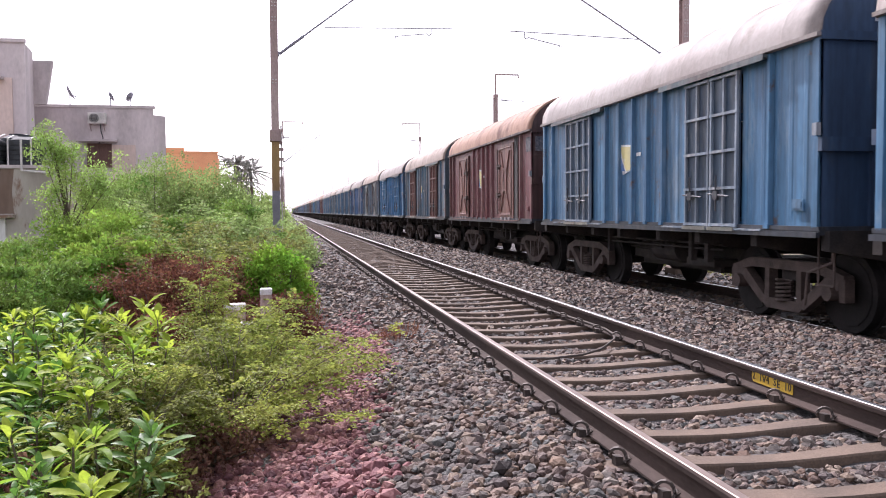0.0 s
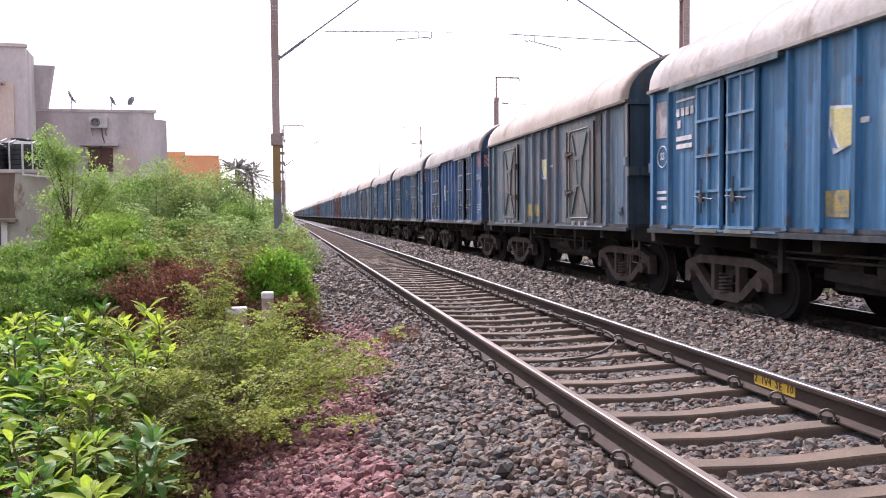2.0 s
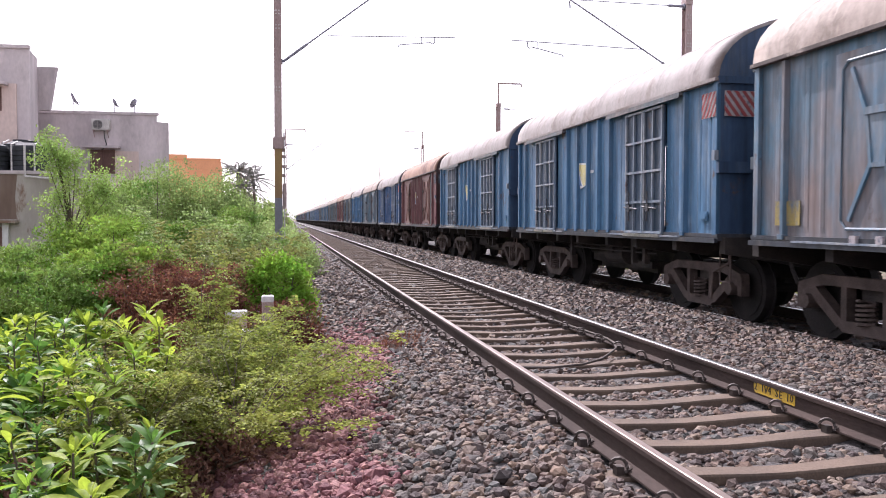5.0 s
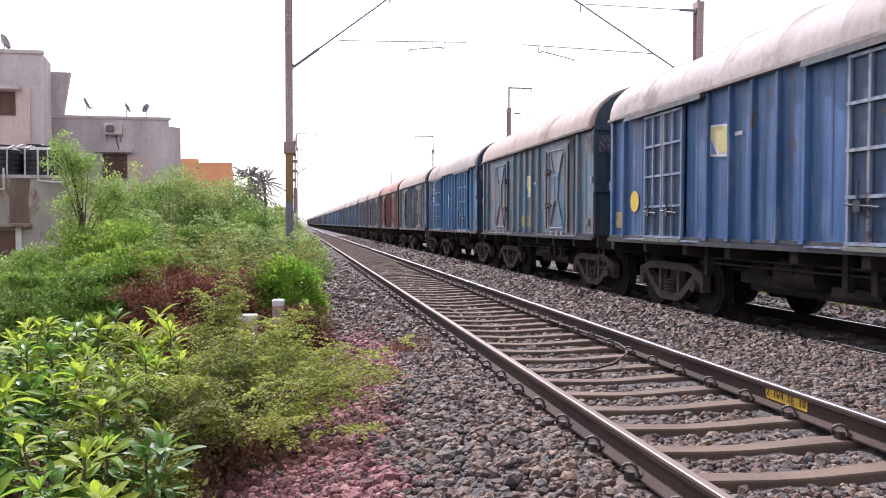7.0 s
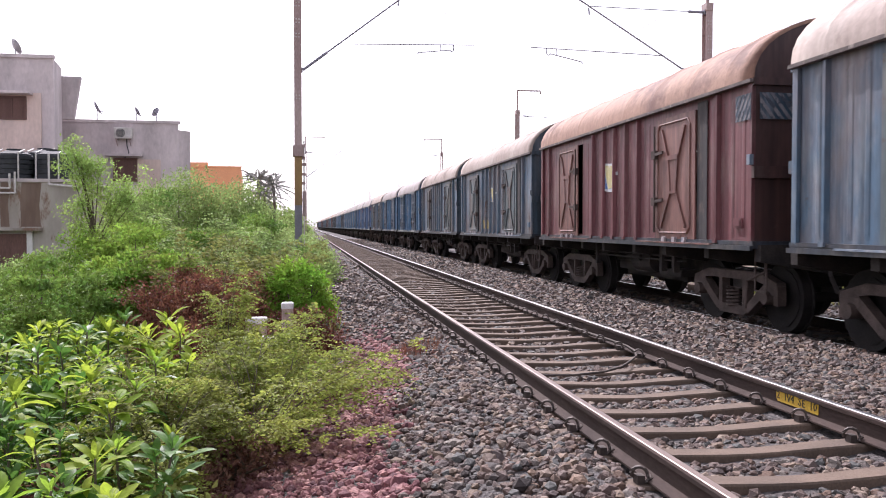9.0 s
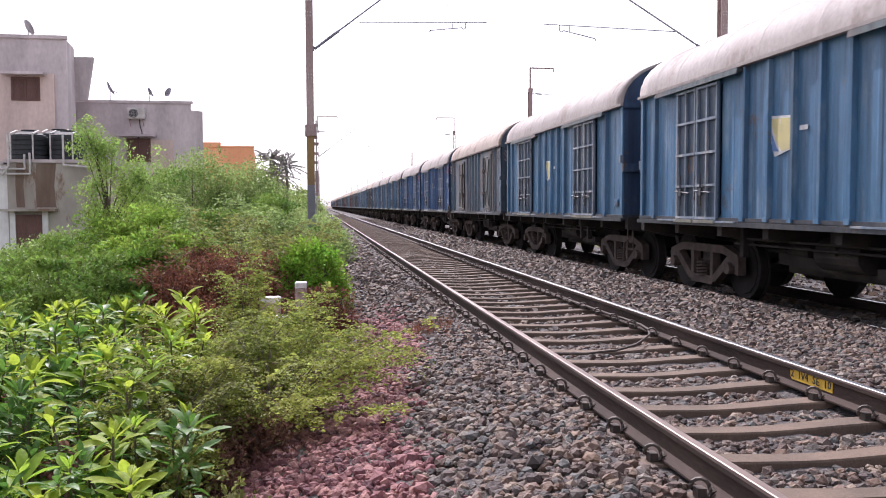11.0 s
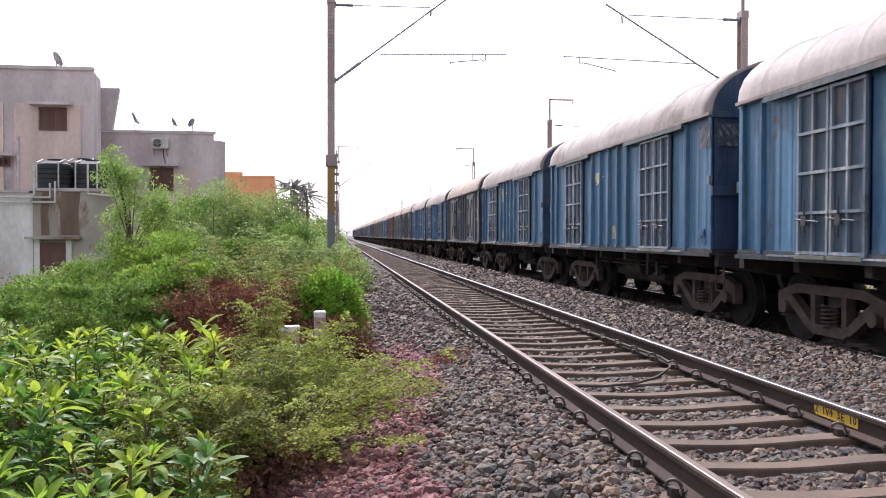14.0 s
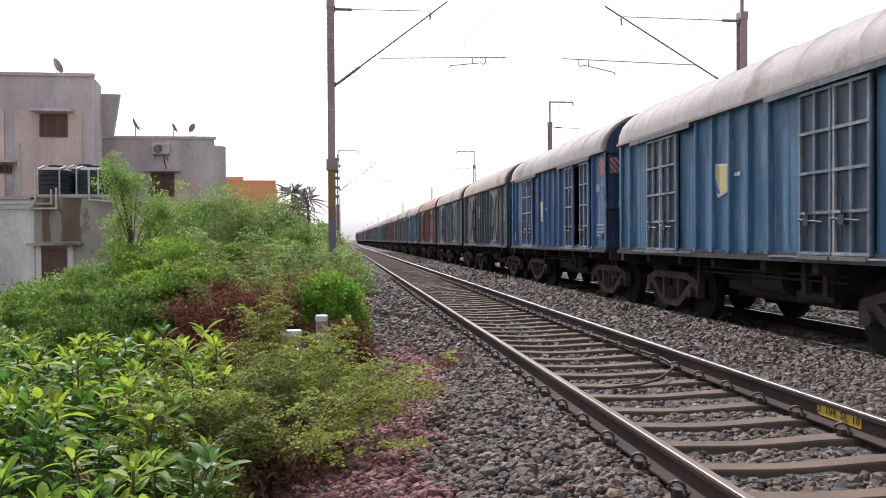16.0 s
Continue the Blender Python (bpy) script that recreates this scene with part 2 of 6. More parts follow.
rail_side = material("rail_rust", (0.034, 0.024, 0.021), 0.85, 0, (0.058, 0.04, 0.034), 3, (1, 0.3, 1), 50, 0.3, (0.036, 0.028, 0.026), 0.62, 4, gloss=0.2)
rail_head = material("polished_rail_head", (0.21, 0.165, 0.145), 0.5, 0.6, (0.13, 0.1, 0.09), 2, (6, 0.2, 1), 60, 0.05)
bright_head = material("bright_rail_head", (0.66, 0.65, 0.66), 0.3, 1.0, (0.5, 0.49, 0.5), 2, (6, 0.2, 1), 60, 0.02)
concrete = material("dusty_concrete_sleeper", (0.135, 0.096, 0.07), 0.9, 0, (0.09, 0.066, 0.05), 4, (1, 1, 1), 70, 0.35, (0.132, 0.09, 0.066), 0.62, 6)
wheel_black = material("oily_wheel_steel", (0.012, 0.011, 0.011), 0.75, 0, (0.022, 0.019, 0.018), 3, (1, 1, 1), 40, 0.3, gloss=0.2)
clip_steel = material("clip_steel", (0.055, 0.045, 0.04), 0.6, 0.3, (0.09, 0.07, 0.06), 10)
stone = material("ballast_stone", (0.088, 0.073, 0.066), 0.72, 0, (0.13, 0.1, 0.082), 14, (1, 1, 1), 70, 0.8, (0.05, 0.04, 0.038), 0.6, 14, island=0.35, gloss=0.25,
                 palette=((0.05, 0.043, 0.041), (0.122, 0.082, 0.061), (0.09, 0.07, 0.067), (0.18, 0.118, 0.08), (0.034, 0.029, 0.029), (0.122, 0.09, 0.079),
                          (0.085, 0.055, 0.046), (0.205, 0.18, 0.155), (0.07, 0.077, 0.076), (0.102, 0.073, 0.064), (0.142, 0.094, 0.075), (0.054, 0.045, 0.042), (0.172, 0.128, 0.1)))
stone_red = material("reddish_ballast_stone", (0.201, 0.093, 0.098), 0.75, 0, (0.256, 0.127, 0.128), 14, (1, 1, 1), 70, 0.8, (0.104, 0.051, 0.056), 0.6, 14, island=0.3, gloss=0.2,
                     palette=((0.15, 0.064, 0.067), (0.25, 0.126, 0.116), (0.19, 0.085, 0.087), (0.105, 0.048, 0.053), (0.32, 0.18, 0.16), (0.175, 0.076, 0.08)))
gravel_bed = material("ballast_bed", (0.055, 0.05, 0.05), 0.95, 0, (0.1, 0.09, 0.085), 14, (1, 1, 1), 24, 1.0, (0.05, 0.045, 0.04), 0.56, 16, vary=0.3, distance=0.05)
soil = material("dry_soil", (0.16, 0.115, 0.085), 0.95, 0, (0.1, 0.085, 0.05), 0.8, (1, 1, 1), 30, 0.8, (0.06, 0.075, 0.03), 0.55, 1.3, distance=0.03)


def leaf_material(name, a, b, thin=0.45):
    return material(name, a, 0.62, 0, b, 1.4, (1, 1, 1), 30, 0.05, island=0.4, thin=thin, vary=0.1, gloss=0.2)


leaf_bright = leaf_material("bright_green_leaf", (0.145, 0.265, 0.04), (0.28, 0.4, 0.068), 0.4)
leaf_lime = leaf_material("lime_green_leaf", (0.16, 0.33, 0.035), (0.27, 0.42, 0.055), 0.45)
leaf_fresh = leaf_material("yellow_green_leaf", (0.19, 0.238, 0.05), (0.325, 0.355, 0.08), 0.5)
leaf_mid = leaf_material("mid_green_leaf", (0.105, 0.2, 0.04), (0.225, 0.33, 0.068), 0.27)
leaf_dull = leaf_material("dull_green_leaf", (0.2, 0.29, 0.095), (0.33, 0.42, 0.145), 0.42)
leaf_olive = leaf_material("olive_green_leaf", (0.155, 0.178, 0.05), (0.245, 0.257, 0.075), 0.45)
leaf_light = leaf_material("light_green_leaf", (0.23, 0.35, 0.09), (0.36, 0.47, 0.14), 0.55)
# brown leaf, also used where growth stands for shade under thorn bushes
leaf_brown = leaf_material("dry_brown_litter", (0.17, 0.085, 0.066), (0.25, 0.14, 0.105), 0.4)
leaf_dry = leaf_material("dry_red_brown_leaf", (0.14, 0.056, 0.037), (0.225, 0.1, 0.06), 0.35)
blade_bright = material("glossy_bright_leaf", (0.18, 0.31, 0.034), 0.5, 0, (0.275, 0.4, 0.05), 3, (1, 1, 1), 40, 0.1, thin=0.58, vary=0.14, gloss=0.1)
blade_fresh = material("glossy_yellow_green_leaf", (0.235, 0.33, 0.034), 0.5, 0, (0.36, 0.44, 0.055), 3, (1, 1, 1), 40, 0.1, thin=0.56, vary=0.14, gloss=0.1)
blade_dark = material("glossy_dark_leaf", (0.06, 0.15, 0.03), 0.45, 0, (0.11, 0.22, 0.036), 3, (1, 1, 1), 40, 0.1, thin=0.45, vary=0.14, gloss=0.2)
# palm green turned grey, so the distance haze sits in the colour
leaf_palm = leaf_material("grey_green_palm_leaf", (0.16, 0.16, 0.145), (0.21, 0.21, 0.19), 0.5)
bark = material("bark", (0.09, 0.07, 0.05), 0.9, 0, (0.14, 0.11, 0.085), 8, (1, 1, 0.3), 60, 0.5)

plaster_grey = material("stained_grey_plaster", (0.593, 0.531, 0.531), 0.9, 0, (0.429, 0.384, 0.388), 0.5, (1, 1, 0.5), 9, 0.08, (0.306, 0.276, 0.276), 0.5, 0.7, vary=0.05, spot_soft=0.25, streaks=0.13, run=0.9)
plaster_pink = material("faded_pink_plaster", (0.655, 0.525, 0.467), 0.9, 0, (0.581, 0.469, 0.420), 0.7, (1, 1, 0.5), 9, 0.08, (0.422, 0.347, 0.316), 0.52, 0.8, vary=0.05, spot_soft=0.25, streaks=0.13, run=0.9)
plaster_white = material("dirty_white_plaster", (0.76, 0.775, 0.755), 0.9, 0, (0.62, 0.63, 0.61), 0.8, (1, 1, 0.5), 9, 0.08, (0.428, 0.356, 0.321), 0.54, 0.9, vary=0.05, spot_soft=0.2, streaks=0.13, run=0.9)
plaster_brown = material("damp_brown_plaster", (0.27, 0.245, 0.21), 0.9, 0, (0.42, 0.395, 0.35), 1.0, (1, 1, 0.4), 9, 0.08, (0.203, 0.131, 0.091), 0.56, 0.9, vary=0.035, streaks=0.13, run=0.9)
# orange made paler, with the haze before the house in the colour
orange_wall = material("orange_wall_paint", (0.8, 0.39, 0.2), 0.85, 0, (0.72, 0.34, 0.17), 0.6)
damp_brown = material("damp_stain", (0.15, 0.105, 0.08), 0.9, 0, (0.23, 0.18, 0.145), 1.5, (1, 1, 0.3), 9, 0.05, vary=0.05)
wood_brown = material("brown_shutter_wood", (0.1, 0.05, 0.04), 0.7, 0, (0.14, 0.075, 0.06), 3, (1, 1, 0.2), 40)
tank_black = material("black_tank_plastic", (0.02, 0.024, 0.028), 0.8, 0, (0.04, 0.045, 0.05), 2)
pipe_white = material("white_pipe", (0.6, 0.58, 0.56), 0.5)
ac_white = material("off_white_casing", (0.6, 0.58, 0.55), 0.5)
# steel tone raised, with lens flare and haze put into the colour
mast_steel = material("weathered_mast_steel", (0.31, 0.225, 0.215), 0.7, 0.0, (0.39, 0.3, 0.285), 1.2, (1, 1, 0.3), 40, 0.2, (0.16, 0.1, 0.09), 0.62, 2)
marker_stone = material("pale_marker_concrete", (0.4, 0.31, 0.28), 0.9, 0, (0.3, 0.22, 0.2), 6)
dish_grey = material("pale_dish_paint", (0.36, 0.35, 0.37), 0.6, 0, (0.28, 0.27, 0.29), 4)
mast_grey = material("grey_mast_paint", (0.22, 0.22, 0.25), 0.7, 0, (0.16, 0.16, 0.19), 2)
mast_ochre = material("ochre_mast_paint", (0.28, 0.18, 0.07), 0.7, 0, (0.22, 0.14, 0.07), 2)
# zinc tone paled and blued to carry the sky's bloom round thin tubes
wire_dark = material("weathered_zinc_tube", (0.29, 0.29, 0.35), 0.6, 0.3)


# ---------------------------------------------------------------- helpers for meshes
def box(bm, x0, x1, y0, y1, z0, z1, m=None):
    vs = [bm.verts.new(v) for v in ((x0, y0, z0), (x1, y0, z0), (x1, y1, z0), (x0, y1, z0),
                                    (x0, y0, z1), (x1, y0, z1), (x1, y1, z1), (x0, y1, z1))]
    for f in ((3, 2, 1, 0), (4, 5, 6, 7), (0, 1, 5, 4), (1, 2, 6, 5), (2, 3, 7, 6), (3, 0, 4, 7)):
        bm.faces.new([vs[i] for i in f])
    if m is not None:
        bmesh.ops.transform(bm, matrix=m, verts=vs)
    return vs


def bar(bm, a, b, r, sides=6, r2=None):
    """A round bar from a to b."""
    a, b = Vector(a), Vector(b)
    d = b - a
    q = d.to_track_quat("Z", "Y").to_matrix().to_4x4()
    made = bmesh.ops.create_cone(bm, cap_ends=True, segments=sides, radius1=r, radius2=r if r2 is None else r2, depth=d.length)
    bmesh.ops.transform(bm, matrix=Matrix.Translation((a + b) / 2) @ q, verts=made["verts"])


def beam(bm, a, b, w, h):
    """A square bar from a to b."""
    a, b = Vector(a), Vector(b)
    d = b - a
    q = d.to_track_quat("Z", "Y").to_matrix().to_4x4()
    box(bm, -w / 2, w / 2, -h / 2, h / 2, -d.length / 2, d.length / 2, Matrix.Translation((a + b) / 2) @ q)


def tube(bm, points, r, sides=6):
    for a, b in zip(points, points[1:]):
        bar(bm, a, b, r, sides)


def hose(bm, points, r, sides=6):
    """One bent tube through the points, in one piece."""
    pts = [Vector(p) for p in points]
    rings = []
    for i, p in enumerate(pts):
        d = (pts[min(i + 1, len(pts) - 1)] - pts[max(i - 1, 0)]).normalized()
        q = d.to_track_quat("Z", "Y").to_matrix()
        rings.append([bm.verts.new(p + q @ Vector((r * math.cos(a), r * math.sin(a), 0))) for a in (2 * math.pi * k / sides for k in range(sides))])
    for a, b in zip(rings, rings[1:]):
        for k in range(sides):
            bm.faces.new((a[k], a[(k + 1) % sides], b[(k + 1) % sides], b[k]))
    bm.faces.new(list(reversed(rings[0])))
    bm.faces.new(rings[-1])


def extrude(bm, outline, axis, lo, hi):
    """A prism: an outline in the two other axes, from lo to hi along axis."""
    def at(p, c):
        v = list(p)
        v.insert(axis, c)
        return bm.verts.new(v)
    a, b = [at(p, lo) for p in outline], [at(p, hi) for p in outline]
    n = len(outline)
    bm.faces.new(a)
    bm.faces.new(list(reversed(b)))
    for i in range(n):
        bm.faces.new((a[i], b[i], b[(i + 1) % n], a[(i + 1) % n]))
    bmesh.ops.recalc_face_normals(bm, faces=bm.faces[:])


def bevel(bm, w, seg=1):
    bmesh.ops.bevel(bm, geom=bm.edges[:], offset=w, segments=seg, affect="EDGES", clamp_overlap=True)


def part(name, bm, mat, parent=None, label="", smooth=False):
    me = bpy.data.meshes.new(name)
    bm.to_mesh(me)
    bm.free()
    me.materials.append(mat)
    if smooth:
        me.shade_smooth()
    ob = new(name, me)
    ob.parent = parent
    if label:
        ob["label"] = label
    return ob


def same_mesh(ob, m, parent):
    c = new(ob.name.split(".")[0], ob.data)
    c.parent = parent
    c.matrix_basis = m
    return c


def soup(name, verts, faces, mat, parent=None, label=""):
    """A mesh from arrays of points and of faces with an equal number of corners."""
    verts, faces = np.asarray(verts, np.float32), np.asarray(faces, np.int32)
    me = bpy.data.meshes.new(name)
    me.vertices.add(len(verts))
    me.vertices.foreach_set("co", verts.ravel())
    k = faces.shape[1]
    me.loops.add(faces.size)
    me.loops.foreach_set("vertex_index", faces.ravel())
    me.polygons.add(len(faces))
    me.polygons.foreach_set("loop_start", np.arange(0, faces.size, k, dtype=np.int32))
    me.update(calc_edges=True)
    me.shade_flat()
    me.materials.append(mat)
    ob = new(name, me)
    ob.parent = parent
    if label:
        ob["label"] = label
    return ob


def empty(name, m=None, label="", category="", group="", kind=""):
    ob = new(name)
    if m is not None:
        ob.matrix_basis = m
    return tagged(ob, label, category, group, kind)


rng = np.random.default_rng(7)

# ---------------------------------------------------------------- ground, ballast, tracks
TRACK_X, TRACK_Z, TRAIN_X, TRAIN_Z = 2.818, 0.079, 7.68, -0.19
PROFILE_X = (-400, -60, -8, -3, -1.2, -0.5, 0.5, 1.1, 1.42, 1.75, 1.87, 2.06, 3.58, 3.77, 3.89, 4.72, 5.75, 6.25, 6.6, 9.2, 13.0, 60, 400)
PROFILE_Z = (-0.9, -0.9, -0.75, -0.7, -0.62, -0.5, -0.27, -0.145, -0.10, -0.097, -0.126, -0.171, -0.171, -0.126, -0.097, -0.096, -0.105, -0.11, -0.36, -0.42, -0.5, -0.9, -0.9)


def ground_z(x, y):
    return np.interp(x, PROFILE_X, PROFILE_Z)


def sheet(name, xs, ys, lift, rough, mat):
    gx, gy = np.meshgrid(xs, ys)
    gz = ground_z(gx, gy) + (np.where((gx > -0.65) & (gx < 15.9), lift - 0.1, lift) if name == "ground" else lift) + rng.normal(0, rough, gx.shape)
    nx, ny = len(xs), len(ys)
    i = np.arange(nx * ny).reshape(ny, nx)
    f = np.stack([i[:-1, :-1], i[:-1, 1:], i[1:, 1:], i[1:, :-1]], -1).reshape(-1, 4)
    return soup(name, np.stack([gx, gy, gz], -1).reshape(-1, 3), f, mat)


xs = np.unique(np.concatenate([np.linspace(-12, 14, 66), np.linspace(-60, 60, 25), np.linspace(-3000, 3000, 9)]))
ys = np.unique(np.concatenate([np.linspace(-10, 60, 71), np.linspace(-300, 700, 60), np.linspace(-3000, 4000, 11)]))
tagged(sheet("ground", xs, ys, -0.03, 0.012, soil), "dry brown earth beside the railway", "ground", kind="structure")
tagged(sheet("ballast_bed", np.linspace(-0.75, 16.0, 84), np.concatenate([np.linspace(-12, 40, 220), np.linspace(42, 700, 90)]), 0.0, 0.012, gravel_bed),
       "grey crushed stone bed under the tracks", "ballast", kind="structure")


def rock_shapes(n, round_form):
    """Broken stones: knocked blocks, or rounder many-sided lumps."""
    shapes = []
    for _ in range(n):
        bm = bmesh.new()
        if round_form:
            bmesh.ops.create_icosphere(bm, subdivisions=1, radius=1.08)
        else:
            bmesh.ops.create_cube(bm, size=1.5)
        knock, stretch = 0.19, rng.uniform(0.68, 1.32, 3)
        points = [[c * k for c, k in zip(Vector(v.co) + Vector(rng.uniform(-knock, knock, 3)), stretch)] for v in bm.verts]
        bm.free()
        bm = bmesh.new()
        for p in points:
            bm.verts.new(p)
        bmesh.ops.convex_hull(bm, input=bm.verts[:])
        for v in [v for v in bm.verts if not v.link_faces]:
            bm.verts.remove(v)
        bm.verts.index_update()
        shapes.append((np.array([v.co[:] for v in bm.verts]), np.array([[v.index for v in f.verts] for f in bm.faces])))
        bm.free()
    return shapes


FORMS = {"block": rock_shapes(30, False), "lump": rock_shapes(40, True)}


def scatter_stones(name, places, size, mat, label, form="block", parent=None):
    n = len(places)
    kind = rng.integers(0, len(FORMS[form]), n)
    q = rng.normal(size=(n, 4))
    q /= np.linalg.norm(q, axis=1)[:, None]
    w, x, y, z = q.T
    M = np.stack([1 - 2 * (y * y + z * z), 2 * (x * y - z * w), 2 * (x * z + y * w),
                  2 * (x * y + z * w), 1 - 2 * (x * x + z * z), 2 * (y * z - x * w),
                  2 * (x * z - y * w), 2 * (y * z + x * w), 1 - 2 * (x * x + y * y)], 1).reshape(n, 3, 3)
    big = size * np.exp(np.clip(rng.normal(0, 0.28, n), -0.6, 0.42))
    verts, tris, count = [], [], 0
    for k, (p, f) in enumerate(FORMS[form]):
        mine = np.nonzero(kind == k)[0]
        v = np.einsum("nij,kj->nki", M[mine], p) * big[mine][:, None, None]
        v[:, :, 2] *= 0.8
        v += places[mine][:, None, :]
        verts.append(v.reshape(-1, 3))
        tris.append((f[None] + (np.arange(len(mine)) * len(p))[:, None, None] + count).reshape(-1, 3))
        count += len(mine) * len(p)
    ob = soup(name, np.concatenate(verts), np.concatenate(tris), mat, parent)
    return tagged(ob, label, "" if parent else "gravel", kind="stuff")


def lay_stones(places, size, mat, parent):
    """Single stones, each an object on one of forty shared shapes."""
    meshes = []
    for p, faces in FORMS["lump"]:
        me = bpy.data.meshes.new("stone")
        me.from_pydata((p * size).tolist(), [], faces.tolist())
        me.materials.append(mat)
        meshes.append(me)
    for k, p in enumerate(places):
        ob = new("stone", meshes[k % len(meshes)])
        ob.parent = parent
        ob.matrix_basis = Matrix.Translation(p) @ Matrix.Diagonal((1, 1, 0.8, 1)) @ pose(0, 0, 0, *rng.uniform(0, 360, 3)) @ Matrix.Scale(math.exp(rng.normal(0, 0.28)), 4)


def stones_in(x0, x1, y0, y1, per_m2, keep=None):
    n = int((x1 - x0) * (y1 - y0) * per_m2)
    x, y = rng.uniform(x0, x1, n), rng.uniform(y0, y1, n)
    low = np.where(np.abs(x - TRACK_X) < 1.3, 0.012 + 0.0012 * np.clip(y - 8, 0, 30), 0.0)  # between the sleepers
    p = np.stack([x, y, ground_z(x, y) + rng.uniform(-0.015, 0.025, n) - low], 1)
    return p if keep is None else p[keep(x, y)]


SLEEPER_GAP, SLEEPER_0 = 0.588, 8.404 - 14 * 0.588


def off_track(x, y):
    """Clear of rails and, mostly, of the sleepers' tops."""
    phase = np.abs(((y - SLEEPER_0) / SLEEPER_GAP + 0.5) % 1 - 0.5) * SLEEPER_GAP
    on_sleeper = (phase < 0.14) & (np.abs(x - TRACK_X) < 1.0 + 0.25 * rng.random(len(x)))
    on_rail = np.abs(np.abs(x - TRACK_X) - 0.874) < 0.10
    return ~(on_sleeper | on_rail)


def left_edge(y):
    return 0.55 + 0.05 * np.sin(y * 1.7) + 0.04 * np.sin(y * 4.1) + np.clip(np.asarray(y) - 5, 0, 4.5) * 0.13


near = np.concatenate([stones_in(-0.7, 6.6, 3.6, 9, 740, off_track), stones_in(-0.6, 6.6, 9, 15, 400, off_track), stones_in(-0.5, 6.6, 15, 27, 210, off_track)])
mixed = (near[:, 0] + rng.normal(0, 0.09, len(near)) > left_edge(near[:, 1])) | (near[:, 1] > 11.5 + rng.normal(0, 0.9, len(near)))
grey = near[mixed]
close = grey[:, 1] < 8.2
single = (grey[:, 1] < 4.95) & (grey[:, 1] > 4.2) & (grey[:, 0] > 1.0) & (grey[:, 0] < 1.55)
ballast = empty("ballast", None, "grey angular crushed stone ballast round the track", "ballast", kind="structure")
scatter_stones("packed_stones", grey[close & ~single], 0.0285, stone, "grey angular crushed stone", "lump", ballast)
scatter_stones("packed_stones", grey[~close], 0.028 * (1 + 0.022 * np.maximum(grey[~close][:, 1] - 8, 0)), stone, "grey angular crushed stone", "block", ballast)
red = near[~mixed]
lone = (red[:, 1] < 4.95) & (red[:, 1] > 4.2) & (red[:, 0] > 0.32)
shoulder = empty("ballast_shoulder", None, "reddish purple crushed stone on the track's shoulder", "ballast", kind="structure")
scatter_stones("packed_stones", red[~lone], 0.029, stone_red, "reddish purple crushed stone", "lump", shoulder)
scatter_stones("packed_stones", stones_in(-0.5, 6.6, -6, 3.6, 55, off_track), 0.036, stone, "grey angular crushed stone", "block", ballast)
scatter_stones("far_ballast", np.concatenate([stones_in(0.0, 6.6, 26, 45, 75, off_track), stones_in(0.2, 6.6, 45, 90, 26, off_track), stones_in(6.6, 12.5, 6, 30, 26)]), 0.046, stone, "grey crushed stone between the tracks")


lay_stones(grey[single], 0.028, stone, ballast)
lay_stones(red[lone], 0.029, stone_red, shoulder)


def rail_profile(x):
    return [(x - 0.075, -0.172), (x + 0.075, -0.172), (x + 0.075, -0.160), (x + 0.012, -0.140), (x + 0.009, -0.05),
            (x + 0.034, -0.038), (x + 0.036, -0.012), (x + 0.028, -0.001), (x - 0.028, -0.001), (x - 0.036, -0.012),
            (x - 0.034, -0.038), (x - 0.009, -0.05), (x - 0.012, -0.140), (x - 0.075, -0.160)]


def sleeper_mesh():
    """A concrete sleeper that dips between the rail seats."""
    bm = bmesh.new()
    st = []
    for k in range(17):
        x = -1.375 + 2.75 * k / 16
        dip = 0.5 + 0.5 * math.cos(math.pi * min(1.0, abs(x) / 0.78))
        st.append((x, -0.186 - 0.026 * dip - 0.02 * max(0.0, abs(x) - 1.15) / 0.225, 0.096 - 0.012 * dip))
    rings = []
    for x, z, w in st:
        rings.append([bm.verts.new(v) for v in ((x, -w, z - 0.16), (x, -w * 0.9, z - 0.012), (x, -w * 0.8, z), (x, w * 0.8, z), (x, w * 0.9, z - 0.012), (x, w, z - 0.16))])
    for a, b in zip(rings, rings[1:]):
        for i in range(6):
            bm.faces.new((a[i], a[(i + 1) % 6], b[(i + 1) % 6], b[i]))
    bm.faces.new(rings[0])
    bm.faces.new(rings[-1])
    bmesh.ops.recalc_face_normals(bm, faces=bm.faces[:])
    return bm


def clip_mesh():
    """A sprung rail clip, a bent ring, on its cast shoulder."""
    bm = bmesh.new()
    ring = [(0.062 + 0.036 * math.cos(a), -0.05 + 0.1 * k / 9, 0.035 + 0.036 * math.sin(a)) for k, a in ((k, math.radians(-70 + 300 * k / 9)) for k in range(10))]
    hose(bm, [(0.05, -0.075, 0.0)] + ring + [(0.0, 0.03, 0.012), (-0.01, -0.01, 0.014)], 0.011, 5)
    box(bm, 0.04, 0.085, -0.03, 0.03, -0.03, 0.028)
    box(bm, -0.02, 0.04, -0.045, 0.045, -0.012, 0.002)
    return bm


